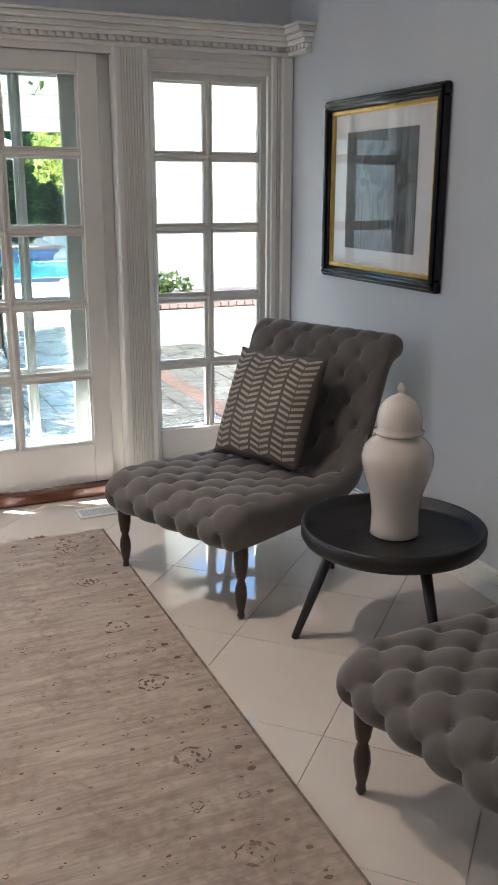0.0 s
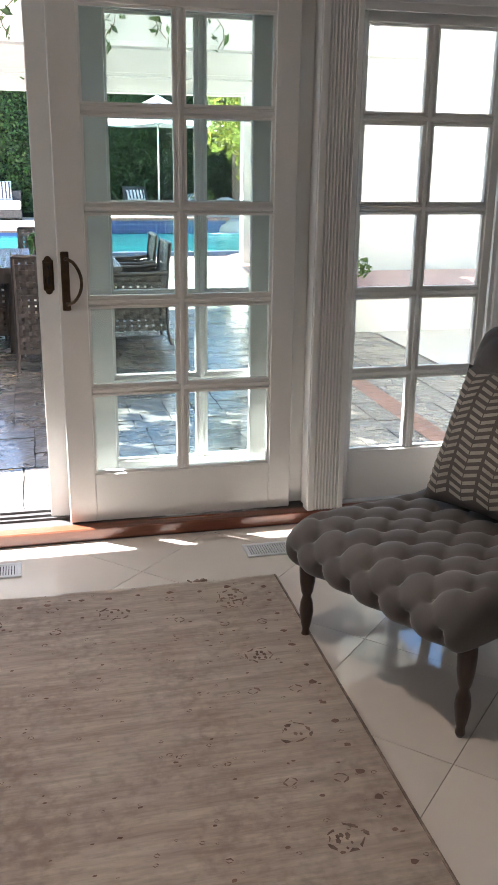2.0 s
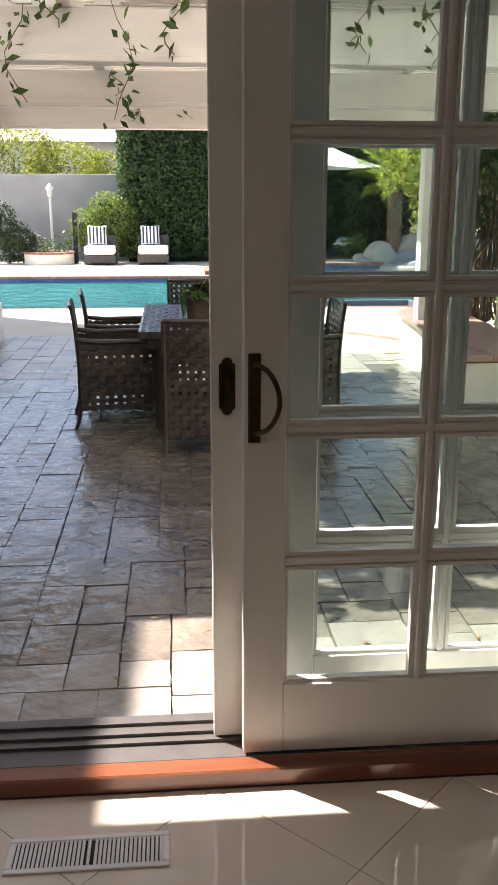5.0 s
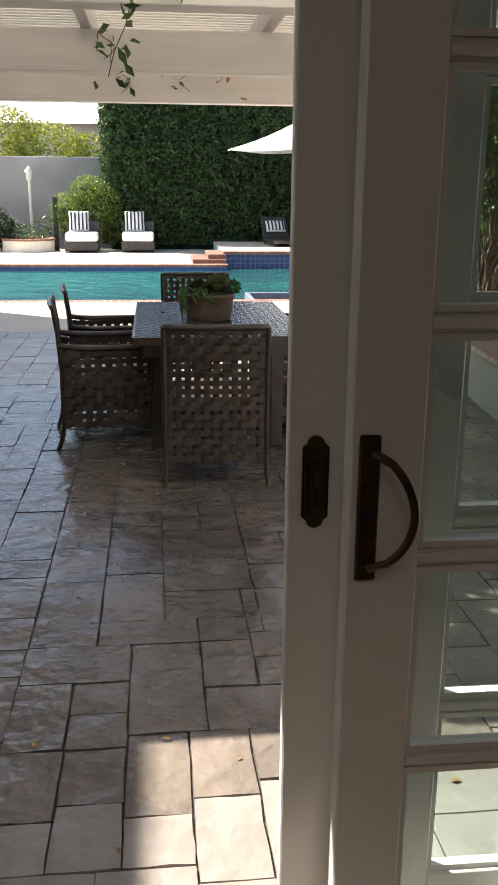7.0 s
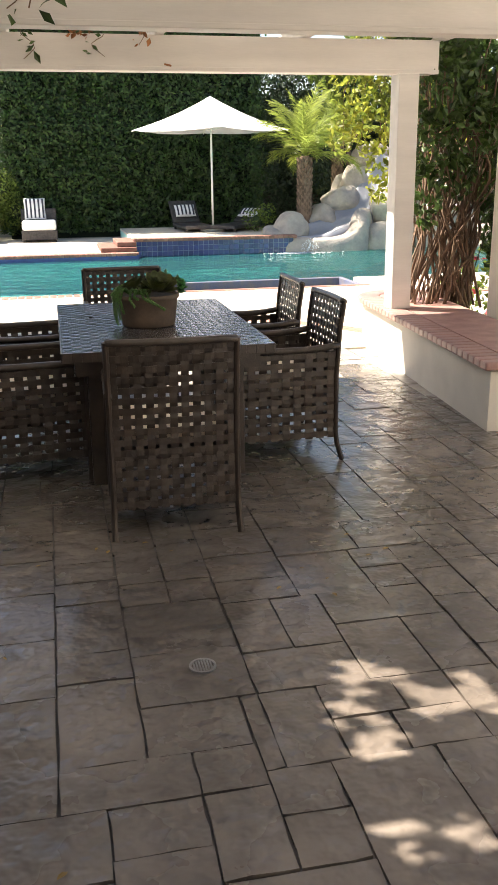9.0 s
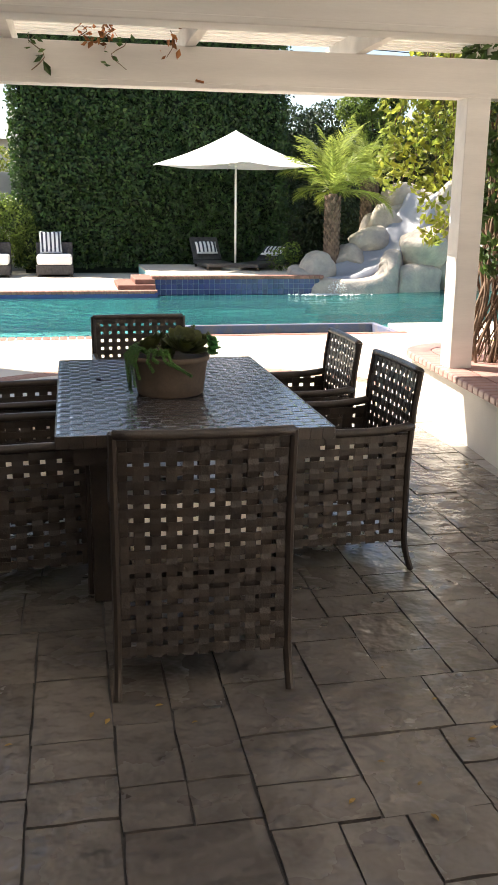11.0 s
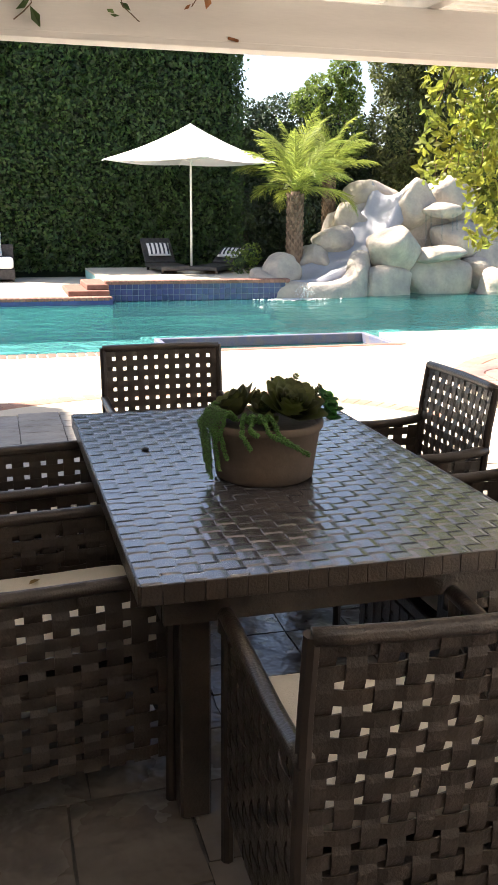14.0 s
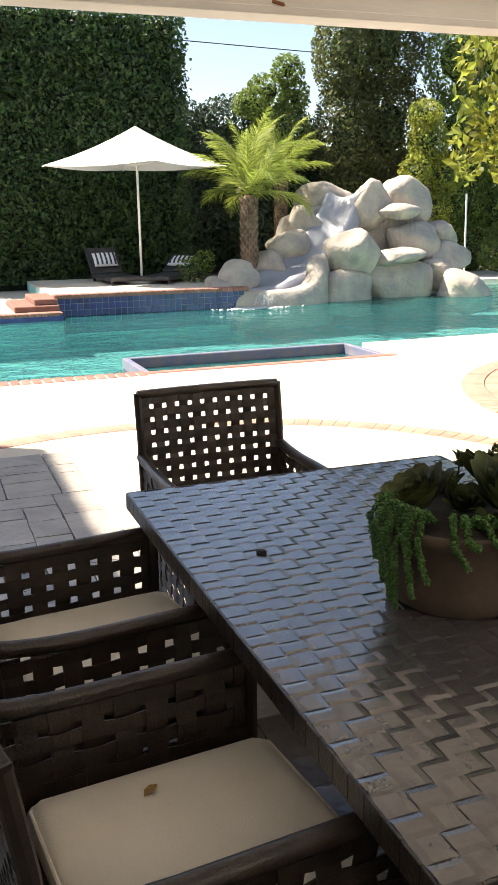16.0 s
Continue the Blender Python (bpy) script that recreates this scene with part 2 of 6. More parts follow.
# marble tiles, laid on the diagonal
def clip_poly(poly, x0, x1, y0, y1):
    for axis, lim, keep in ((0, x0, 1), (0, x1, -1), (1, y0, 1), (1, y1, -1)):
        out = []
        for i, p in enumerate(poly):
            q = poly[i - 1]
            a, b = (q[axis] - lim) * keep, (p[axis] - lim) * keep
            if (a < 0) != (b < 0):
                s = a / (a - b)
                out.append((q[0] + (p[0] - q[0]) * s, q[1] + (p[1] - q[1]) * s))
            if b >= 0:
                out.append(p)
        poly = out
        if len(poly) < 3:
            return []
    return poly


def slab(poly, z0, z1, bevel=0.0):
    bm = bmesh.new()
    f = bm.faces.new([bm.verts.new((x, y, z1)) for x, y in poly])
    f.normal_update()
    if f.normal.z < 0:
        f.normal_flip()
    if bevel:
        bmesh.ops.inset_region(bm, faces=[f], thickness=bevel, depth=0)
        for v in bm.verts:
            if v not in f.verts:
                v.co.z = z1 - bevel
    border = [e for e in bm.edges if e.is_boundary]
    made = bmesh.ops.extrude_edge_only(bm, edges=border)
    for v in made["geom"]:
        if isinstance(v, bmesh.types.BMVert):
            v.co.z = z0
    return bm


# door threshold
bm = box(-1.75, 2.17, 4.355, 4.42, 0.0, 0.055, 0.005)
single("sill_trim", bm, SILLWOOD, "polished red-brown wooden door sill", kind="structure")
bm = box(-1.75, 1.25, 4.422, 4.66, -0.07, 0.05, 0.004)
for y in (4.50, 4.545, 4.60):
    box(-1.75, 1.25, y, y + 0.008, 0.05, 0.06, bm=bm)
single("threshold", bm, material("dull_track_metal", (0.13, 0.12, 0.115), 0.45, metal=0.6), "grey metal sliding door track", kind="structure")


def leaf(name, label, x0, x1, y0, y1, z0, z1, gx0, gx1, gz0, gz1, cols, rows, bar, group="", panes=True):
    """A glazed leaf: stiles, rails, muntins and panes."""
    ob = thing(name, label, "door", group, at=(x0, y0, z0), kind="structure" if name.startswith(("window", "door")) else "")
    w, d, h = x1 - x0, y1 - y0, z1 - z0
    a, b, c, e = gx0 - x0, gx1 - x0, gz0 - z0, gz1 - z0
    for s, t in ((0, a), (b, w)):
        part("stile", box(s, t, 0, d, 0, h, 0.003), PAINT, ob)
    part("bottom_rail", box(a, b, 0.001, d - 0.001, 0, c, 0.003), PAINT, ob)
    part("top_rail", box(a, b, 0.001, d - 0.001, e, h, 0.003), PAINT, ob)
    for i in range(1, cols):
        x = a + (b - a) * i / cols
        bm = box(x - bar / 2, x + bar / 2, 0.012, d - 0.012, c, e, 0.004)
        box(x - bar / 4, x + bar / 4, 0.004, d - 0.004, c, e, 0.003, bm=bm)
        part("muntin", bm, PAINT, ob)
    for j in range(1, rows):
        z = c + (e - c) * j / rows
        bm = box(a, b, 0.013, d - 0.013, z - bar / 2, z + bar / 2, 0.004)
        box(a, b, 0.005, d - 0.005, z - bar / 4, z + bar / 4, 0.003, bm=bm)
        part("muntin", bm, PAINT, ob)
    for i in range(cols):
        for j in range(rows):
            u, v = a + (b - a) * i / cols, a + (b - a) * (i + 1) / cols
            p, q = c + (e - c) * j / rows, c + (e - c) * (j + 1) / rows
            bead = bmesh.new()
            e1, e2 = bar / 2 - .001, .010
            l, r_ = (0 if i == 0 else e1), (0 if i == cols - 1 else e1)
            lo, hi = (0 if j == 0 else e1), (0 if j == rows - 1 else e1)
            for bx in ((u + l, u + l + e2, p + lo, q - hi), (v - r_ - e2, v - r_, p + lo, q - hi), (u + l + e2, v - r_ - e2, p + lo, p + lo + e2), (u + l + e2, v - r_ - e2, q - hi - e2, q - hi)):
                box(bx[0], bx[1], 0.010, d - 0.010, bx[2], bx[3], bm=bead)
            part("glazing_bead", bead, PAINT, ob)
            if panes:
                pane = part("pane", box(u, v, d / 2 - 0.002, d / 2 + 0.002, p, q), GLASS, ob)
                pane.visible_shadow = False
    return ob


inner = leaf("door_1", "white glazed sliding door slid open", 0.194, 1.157, 4.425, 4.47, 0.06, 2.165, 0.305, 1.06, 0.27, 2.078, 2, 5, 0.034)
outer = leaf("door_2", "white fixed glazed door behind the sliding door", 0.235, 1.30, 4.575, 4.615, 0.055, 2.165, 0.412, 1.17, 0.27, 2.078, 2, 5, 0.034)
side = leaf("window_1", "white sidelight window with ten panes", 1.412, 2.078, 4.455, 4.50, 0.06, 2.165, 1.437, 2.017, 0.29, 2.065, 2, 5, 0.034)

# screen door between them
scr = thing("door_3", "white screen door frame slid open", "door", at=(0.116, 4.515, 0.06), kind="structure")
for a, b in ((0, 0.115), (0.875, 0.99)):
    part("stile", box(a, b, 0, 0.03, 0, 2.1, 0.003), PAINT, scr)
part("bottom_rail", box(0.115, 0.875, 0, 0.03, 0, 0.12, 0.003), PAINT, scr)
part("top_rail", box(0.115, 0.875, 0, 0.03, 2.03, 2.1, 0.003), PAINT, scr)

# door jambs, pilaster, casing, cornice
bm = box(1.232, 1.25, 4.42, 4.62, 0.055, 2.17)
box(1.165, 1.232, 4.49, 4.56, 0.055, 2.17, 0.003, bm=bm)
single("door_jamb", bm, PAINT, "white door jamb", kind="structure")
bm = box(1.222, 1.392, 4.375, 4.42, 0.0, 2.2)
box(1.224, 1.256, 4.364, 4.375, 0.02, 2.19, 0.003, bm=bm)
box(1.364, 1.390, 4.364, 4.375, 0.02, 2.19, 0.003, bm=bm)
for i in range(7):
    x = 1.262 + i * 0.0143
    box(x, x + 0.009, 4.365, 4.375, 0.02, 2.19, 0.003, bm=bm)
single("pilaster_trim", bm, PAINT, "white fluted pilaster", kind="structure")
bm = box(2.035, 2.168, 4.40, 4.42, 0.0, 2.2)
box(2.05, 2.085, 4.385, 4.40, 0.0, 2.2, 0.006, bm=bm)
box(2.105, 2.168, 4.372, 4.40, 0.0, 2.2, 0.008, bm=bm)
single("window_casing_trim", bm, PAINT, "white moulded window casing", kind="structure")
bm = box(1.392, 2.04, 4.40, 4.42, 2.10, 2.2)
box(1.392, 2.04, 4.39, 4.40, 2.13, 2.16, 0.004, bm=bm)
box(-1.9, 1.222, 4.40, 4.42, 2.165, 2.2, bm=bm)
single("head_trim", bm, PAINT, "white moulded door head", kind="structure")
bm = bmesh.new()
for z0, z1, d in ((2.195, 2.215, 0.05), (2.215, 2.24, 0.035), (2.24, 2.262, 0.065), (2.262, 2.285, 0.085), (2.285, 2.31, 0.12), (2.31, 2.325, 0.135)):
    box(-2.0, 2.168, 4.42 - d, 4.42, z0, z1, 0.004, bm=bm)
x = -2.0
while x < 2.13:
    box(x, x + 0.022, 4.362, 4.40, 2.217, 2.239, bm=bm)
    x += 0.04
for z0, z1, d in ((2.195, 2.215, 0.05), (2.215, 2.24, 0.035), (2.24, 2.262, 0.065), (2.262, 2.285, 0.085), (2.285, 2.31, 0.12), (2.31, 2.325, 0.135)):
    box(2.17 - d * .8, 2.168, 4.20 - d * .5, 4.42 - d - .002, z0 + .001, z1 - .001, 0.003, bm=bm)
for k in range(4):
    box(2.13, 2.15, 4.20 + k * .04, 4.222 + k * .04, 2.217, 2.239, bm=bm)
single("cornice_trim", bm, PAINT, "white dentil cornice over the doors", kind="structure")

# ---- outdoors: ground, patio, deck, pool ----
single("ground", box(-120, 120, 28.6, 200, -0.5, -0.10), SOIL, "bare garden ground", kind="structure")
bm = bmesh.new()
for r in ((-120, 120, -60, -4), (-120, -14, -4, 28.6), (16, 120, -4, 28.6)):
    box(r[0], r[1], r[2], r[3], -0.5, -0.10, bm=bm)
single("ground", bm, SOIL, "bare garden ground", kind="structure")
single("patio", box(-4.2, 3.4, 4.62, 13.7, -0.3, PATIO - 0.012), JOINT, "dark joints between the patio stones", kind="structure")
bm = bmesh.new()
box(-14, -4.2, 4.62, 16.45, -0.3, PATIO, bm=bm)
box(3.4, 16, 4.62, 16.45, -0.3, PATIO, bm=bm)
box(-4.2, 3.4, 13.61, 16.45, -0.3, PATIO, bm=bm)
box(4.3, 16, 16.45, 17.45, -0.3, PATIO, bm=bm)
# pale slab with its edge at the shade line, whitening the sunlit corner
box(.10, 3.4, 12.0, 13.61, -0.25, PATIO + .001, bm=bm)
single("pavement", bm, DECK, "sunlit pale concrete pool deck", kind="structure")
bm = bmesh.new()
box(-14, 1.45, 22.8, 28.6, -0.3, PATIO, bm=bm)
box(1.45, 16, 25.5, 28.6, -0.3, PATIO, bm=bm)
single("pavement", bm, DECK, "pale concrete deck behind the pool", kind="structure")
single("pool_basin", box(-14, 16, 16.0, 26.0, -1.0, -0.8), POOLWALL, "pale turquoise pool basin", kind="structure")
bm = box(-14, 4.3, 16.40, 16.46, -1.5, -0.14)
box(4.25, 16, 17.40, 17.46, -1.5, -0.14, bm=bm)
box(-14, 1.5, 22.75, 22.82, -1.5, -0.14, bm=bm)
single("pool_wall", bm, POOLWALL, "pale turquoise pool wall", kind="structure")


def water_material():
    m = bpy.data.materials.new("pool_water")
    m.use_nodes = True
    t = m.node_tree
    t.nodes.remove(t.nodes["Principled BSDF"])
    clear, gloss, mix, bp, n, co = (t.nodes.new(k) for k in ("ShaderNodeBsdfTransparent", "ShaderNodeBsdfGlossy", "ShaderNodeMixShader", "ShaderNodeBump", "ShaderNodeTexNoise", "ShaderNodeTexCoord"))
    clear.inputs[0].default_value = (0.22, 0.50, 0.50, 1)
    gloss.inputs["Roughness"].default_value = 0.03
    fr = sheen(t, 0.02)
    n.inputs["Scale"].default_value, n.inputs["Detail"].default_value = 3.2, 4
    bp.inputs["Strength"].default_value, bp.inputs["Distance"].default_value = 0.9, 0.24
    t.links.new(co.outputs["Object"], n.inputs["Vector"])
    t.links.new(n.outputs[0], bp.inputs["Height"])
    t.links.new(bp.outputs[0], gloss.inputs["Normal"])
    for node in t.nodes:
        if node.type == "LAYER_WEIGHT":
            t.links.new(bp.outputs[0], node.inputs["Normal"])
    t.links.new(fr.outputs[0], mix.inputs[0])
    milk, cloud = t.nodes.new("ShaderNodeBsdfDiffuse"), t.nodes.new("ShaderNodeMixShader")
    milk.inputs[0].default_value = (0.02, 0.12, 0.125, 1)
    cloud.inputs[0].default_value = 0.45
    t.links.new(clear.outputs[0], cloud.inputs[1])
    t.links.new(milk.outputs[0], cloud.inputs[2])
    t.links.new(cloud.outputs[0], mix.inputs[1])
    t.links.new(gloss.outputs[0], mix.inputs[2])
    t.links.new(mix.outputs[0], t.nodes["Material Output"].inputs[0])
    return m


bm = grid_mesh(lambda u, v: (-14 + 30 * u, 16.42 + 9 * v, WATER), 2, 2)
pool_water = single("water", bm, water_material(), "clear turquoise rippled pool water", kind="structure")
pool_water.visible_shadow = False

# house front above the doors; unseen left wing, height stepped to set shadow edges
single("wall_house_front", wall_with_holes(-9, 9, 4.625, 4.7, 2.2, 5.5, []), STUCCO, "cream stucco house front", kind="structure")
bm = box(-9, -4.8, 4.625, 4.7, -0.3, 2.2)
box(2.4, 9, 4.625, 4.7, -0.3, 2.2, bm=bm)
single("wall_house_side", bm, STUCCO, "cream stucco house front", kind="structure")
single("eave", box(-9, 9, 4.7, 5.36, 2.55, 2.75), PERGOLA, "white painted roof eave", kind="structure")
bm = box(-9, -4.2, 4.7, 11.5, -0.3, 6.7)
box(-9, -4.2, 11.5, 16.85, -0.3, 6.9, bm=bm)
single("wall_wing", bm, STUCCO, "unseen stucco wing that shades the patio", kind="structure")

# pergola
perg = thing("pergola", "white painted timber pergola over the patio", "pergola", at=(2.65, 11.4, 0.38))
O = Vector((2.65, 11.4, 0.38))


def pbox(name, x0, x1, y0, y1, z0, z1, bevel=0.004, label=""):
    return part(name, box(x0 - O.x, x1 - O.x, y0 - O.y, y1 - O.y, z0 - O.z, z1 - O.z, bevel), PERGOLA, perg, label)


pbox("post", 2.545, 2.715, 11.32, 11.50, 0.37, 2.235)
for y in (7.08, 9.26, 11.34):
    pbox("beam", -4.2, 2.88, y, y + 0.13, 2.235, 2.48)
    pbox("beam_edge", -4.2, 2.88, y - 0.012, y + 0.142, 2.230, 2.262)
for i in range(7):
    x = -3.9 + i * 1.13
    pbox("rafter", x, x + 0.07, 6.75, 12.1, 2.48, 2.62)
# holes cut in the slats to drop sun dapples on the patio
rh = random.Random(12)
HOLES = [(rh.uniform(-1.15, 0.5), rh.uniform(6.82, 7.85), rh.uniform(0.05, 0.095)) for _ in range(40)]
y = 6.8
while y < 12.0:
    cuts = sorted((hx - math.sqrt(hr * hr - (y - hy) ** 2), hx + math.sqrt(hr * hr - (y - hy) ** 2)) for hx, hy, hr in HOLES if abs(y - hy) < hr)
    x = -4.2
    for a, b in cuts + [(3.2, 3.2)]:
        if a - x > 0.02:
            if y < 8.4:
                pbox("slat", x, a, y, y + 0.045, 2.62, 2.74, 0)
            else:
                pbox("slat", x, a, y, y + 0.0615, 2.62, 2.71, 0)
        x = max(x, b)
    y += 0.078 if y < 8.4 else 0.100

# low seat wall with a rounded far end
def lean(y):
    return max(0.0, .075 * (y - 9.13))


def round_end(inset, n=14):
    x0, x1, y0 = 2.36 - inset, 3.2 + inset, 9.13 - inset
    cx, cy, r = (x0 + x1) / 2, 12.1, (x1 - x0) / 2
    raw = [(x0, y0), (5.5, y0), (5.5, 10.6 + inset), (x1, 10.6 + inset)] + [(cx + r * math.cos(math.pi * i / n), cy + r * math.sin(math.pi * i / n)) for i in range(n + 1)]
    return [(x + lean(y), y) for x, y in raw]


single("seat_wall", slab(round_end(0.0), -0.3, 0.305), STUCCO, "low cream stucco seat wall", kind="structure")
cap = single("seat_wall_cap", slab(round_end(-0.16), 0.25, 0.368), CAPTILE, "red brick cap of the seat wall", kind="structure")
capbrick = finish("brick", box(-.15, .05, -.0475, .0475, .318, .372, .012, 2), CAPTILE)
y = 9.14
while y < 12.1:
    part("brick", capbrick, None, cap, at=pose(2.46 + lean(y), y, 0, 0, 0, -4))
    y += .098
x = 2.42
while x < 5.3:
    part("brick", capbrick, None, cap, at=pose(x + .1, 9.125 + .12, 0, 0, 0, 90))
    x += .098
for i in range(17):
    a = math.pi * (i + .5) / 17
    cx, cy, r = 2.78 + lean(12.3), 12.1, .42
    part("brick", capbrick, None, cap, at=pose(cx + (r - .10) * math.cos(a), cy + (r - .10) * math.sin(a), 0, 0, 0, math.degrees(a) + 180))
bm = slab([(-4.1, 12.95), (-2.25, 12.95), (-2.07, 13.05), (-2.04, 13.25), (-2.2, 13.45), (-4.1, 13.45)], -.3, .38)
single("seat_wall_west", bm, STUCCO, "low cream stucco seat wall", kind="structure")

# raised spa with blue tiles
single("spa_wall", box(1.5, 4.9, 23.27, 27.55, -1.5, 0.10), POOLWALL, "raised spa wall", kind="structure")
spadeck = single("spa_deck", box(1.5, 4.95, 23.27, 27.55, 0.101, 0.14), DECK, "pale raised deck above the spa wall", kind="structure")
spatile = single("spa_tiles", box(1.52, 4.88, 23.262, 23.27, -.5, .10), material("tile_grout", (.24, .26, .33), .7), "blue tiles on the spa wall", kind="structure")
tile = finish("tile", box(-.0495, .0495, -.006, .004, -.0495, .0495, .004), TILE)
for i in range(31):
    for j in range(4):
        part("tile", tile, None, spatile, at=pose(1.555 + i * .1095, 23.258, -.26 + j * .1095))
coping = finish("brick", box(-.05, .05, -.13, .13, -.03, .03, .01), BRICK)
spacap = single("spa_coping", box(1.46, 4.95, 23.22, 23.46, .104, .135), BRICK, "red brick coping of the spa", kind="structure")
for i in range(34):
    part("brick", coping, None, spacap, at=pose(1.49 + i * .104, 23.34, .145))
steps = thing("brick_step", "red brick steps up to the spa deck", "steps", at=(1.3, 23.6, PATIO))
for k, (x, w) in enumerate(((.75, .75), (1.1, .4))):
    part("tread", box(x - 1.3, 1.495 - 1.3, -.55 + .12 * k, .9, .1 * k, .1 + .1 * k - .002, .012), BRICK, steps)

# pool edge: coping bricks, tile line, water ledge
edge = single("pool_coping", box(-14, 1.35, 16.36, 16.5, -.2, PATIO + .002), DECK, "brick coping along the pool", kind="structure")
for i in range(60):
    part("brick", coping, None, edge, at=pose(1.3 - i * .104, 16.44, PATIO - .024))
edge2 = single("pool_coping", box(-14, 1.5, 22.74, 23.0, -.2, PATIO + .004), BRICK, "red brick coping behind the pool", kind="structure")
for i in range(75):
    part("brick", coping, None, edge2, at=pose(1.4 - i * .104, 22.84, PATIO - .018))
single("pool_tile_line", box(-14, 1.5, 22.72, 22.735, -.24, -.11), TILE, "blue tile line of the pool", kind="structure")
ledge = thing("pool_ledge", "tiled catch basin at the pool edge", "basin", at=(2.8, 17.0, WATER))
bm = bmesh.new()
for r in ((-1.45, 1.35, -.52, -.45), (-1.45, -1.38, -.45, .5), (1.28, 1.35, -.45, .5), (-1.45, 1.35, .5, .58)):
    box(*r, -.35, .115, .008, bm=bm)
part("rim", bm, material("pale_tile_rim", (.20, .18, .19), .5, vary=.3, scale=9, tone=(.12, .14, .24)), ledge, "pale tiled rim")
part("coping", box(-1.5, 1.4, -.62, -.50, .085, .13, .01), BRICK, ledge)
part("basin_floor", box(-1.38, 1.28, -.45, .5, -.3, -.02), material("basin_stone", (.16, .15, .12), .6), ledge)

# brick band across the deck
band = single("deck_band", box(-.3, -.2, 14.0, 14.1, PATIO - .1, PATIO + .001), BRICK, "curved brick band in the deck", kind="structure")
bandbrick = finish("brick", box(-.05, .05, -.1, .1, -.05, .004, .004), material("sun_bleached_brick", (.40, .225, .16), .9, vary=.12, each=.15))
for i in range(52):
    a = radians(134 - i * 2.36)
    part("brick", bandbrick, None, band, at=pose(.6 + 2.5 * math.cos(a), 11.69 + 2.5 * math.sin(a), PATIO + .001, 0, 0, math.degrees(a) - 90))

round_ = single("deck_round", box(6.0, 6.1, 13.0, 13.1, PATIO - .1, PATIO + .001), BRICK, "brick edge of a round bed in the deck", kind="structure")
for k in range(2):
    for i in range(46):
        a = radians(205 - i * 2.25 - k * 1.1)
        part("brick", bandbrick, None, round_, at=pose(6.1 + (2.6 - .21 * k) * math.cos(a), 13.12 + (2.6 - .21 * k) * math.sin(a), PATIO + .012, 0, 0, math.degrees(a) - 90))

# ---- foliage ----
def leaf_material(name, color, tone, rough=0.45, through=0.35):
    m = material(name, color, rough, vary=0.2, scale=3, fine=9, bump=0, tone=tone, island=0.45)
    t = m.node_tree
    b = t.nodes["Principled BSDF"]
    tr, mx = t.nodes.new("ShaderNodeBsdfTranslucent"), t.nodes.new("ShaderNodeMixShader")
    hsv = [x for x in t.nodes if x.type == "HUE_SAT"][0]
    t.links.new(hsv.outputs[0], tr.inputs[0])
    mx.inputs[0].default_value = through
    t.links.new(b.outputs[0], mx.inputs[1])
    t.links.new(tr.outputs[0], mx.inputs[2])
    t.links.new(mx.outputs[0], t.nodes["Material Output"].inputs[0])
    return m


HEDGE = leaf_material("hedge_leaf", (0.048, 0.098, 0.020), (0.026, 0.056, 0.012))
DARKLEAF = leaf_material("dark_tree_leaf", (0.042, 0.07, 0.030), (0.025, 0.045, 0.020))
BRIGHT = leaf_material("bright_leaf", (0.19, 0.26, 0.05), (0.11, 0.17, 0.035), through=0.55)
YELLOWLEAF = leaf_material("yellow_green_leaf", (0.33, 0.34, 0.05), (0.17, 0.23, 0.04), through=0.55)
GREYLEAF = leaf_material("grey_green_leaf", (0.15, 0.17, 0.055), (0.08, 0.10, 0.035), through=0.55)
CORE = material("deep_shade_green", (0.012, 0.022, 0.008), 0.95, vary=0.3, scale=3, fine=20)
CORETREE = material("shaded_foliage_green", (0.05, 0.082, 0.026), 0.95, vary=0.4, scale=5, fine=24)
BARK = material("brown_bark", (0.14, 0.095, 0.065), 0.9, vary=0.25, scale=6, fine=40, bump=0.8, depth=0.02, stretch=(3, 3, .8))
VINEBARK = material("vine_bark", (0.22, 0.14, 0.09), 0.85, vary=0.25, scale=8, fine=60, bump=0.5, island=0.3)
NR = np.random.RandomState(11)


def leaves_mesh(name, pts, size, mat, out=None, spread=0.9, ratio=0.5):
    """Pointed leaves at pts, facing about out."""
    n = len(pts)
    d = NR.normal(size=(n, 3))
    if out is not None:
        d = d * spread + out
    d /= np.linalg.norm(d, axis=1)[:, None]
    a = np.cross(d, NR.normal(size=(n, 3)))
    a /= np.linalg.norm(a, axis=1)[:, None] + 1e-9
    b = np.cross(d, a)
    s = (size * NR.uniform(.6, 1.35, n))[:, None]
    v = np.stack([pts - a * s, pts + b * s * ratio + d * s * .12, pts + a * s, pts - b * s * ratio + d * s * .12], 1).reshape(-1, 3)
    f = np.arange(4 * n).reshape(-1, 4)
    me = bpy.data.meshes.new(name)
    me.from_pydata(v.tolist(), [], f.tolist())
    me.materials.append(mat)
    return me


def shell(centre, radii, n, hollow=0.55):
    d = NR.normal(size=(n, 3))
    d /= np.linalg.norm(d, axis=1)[:, None]
    r = NR.uniform(hollow, 1.0, n) ** .6
    return np.array(centre) + d * np.array(radii) * r[:, None], d


def crown_points(clumps, per):
    ps, ds = [], []
    for c, r in clumps:
        k = int(per * (r[0] * r[1] * r[2]) ** .667) + 20
        p, d = shell(c, r, k)
        ps.append(p)
        ds.append(d)
    return np.concatenate(ps), np.concatenate(ds)


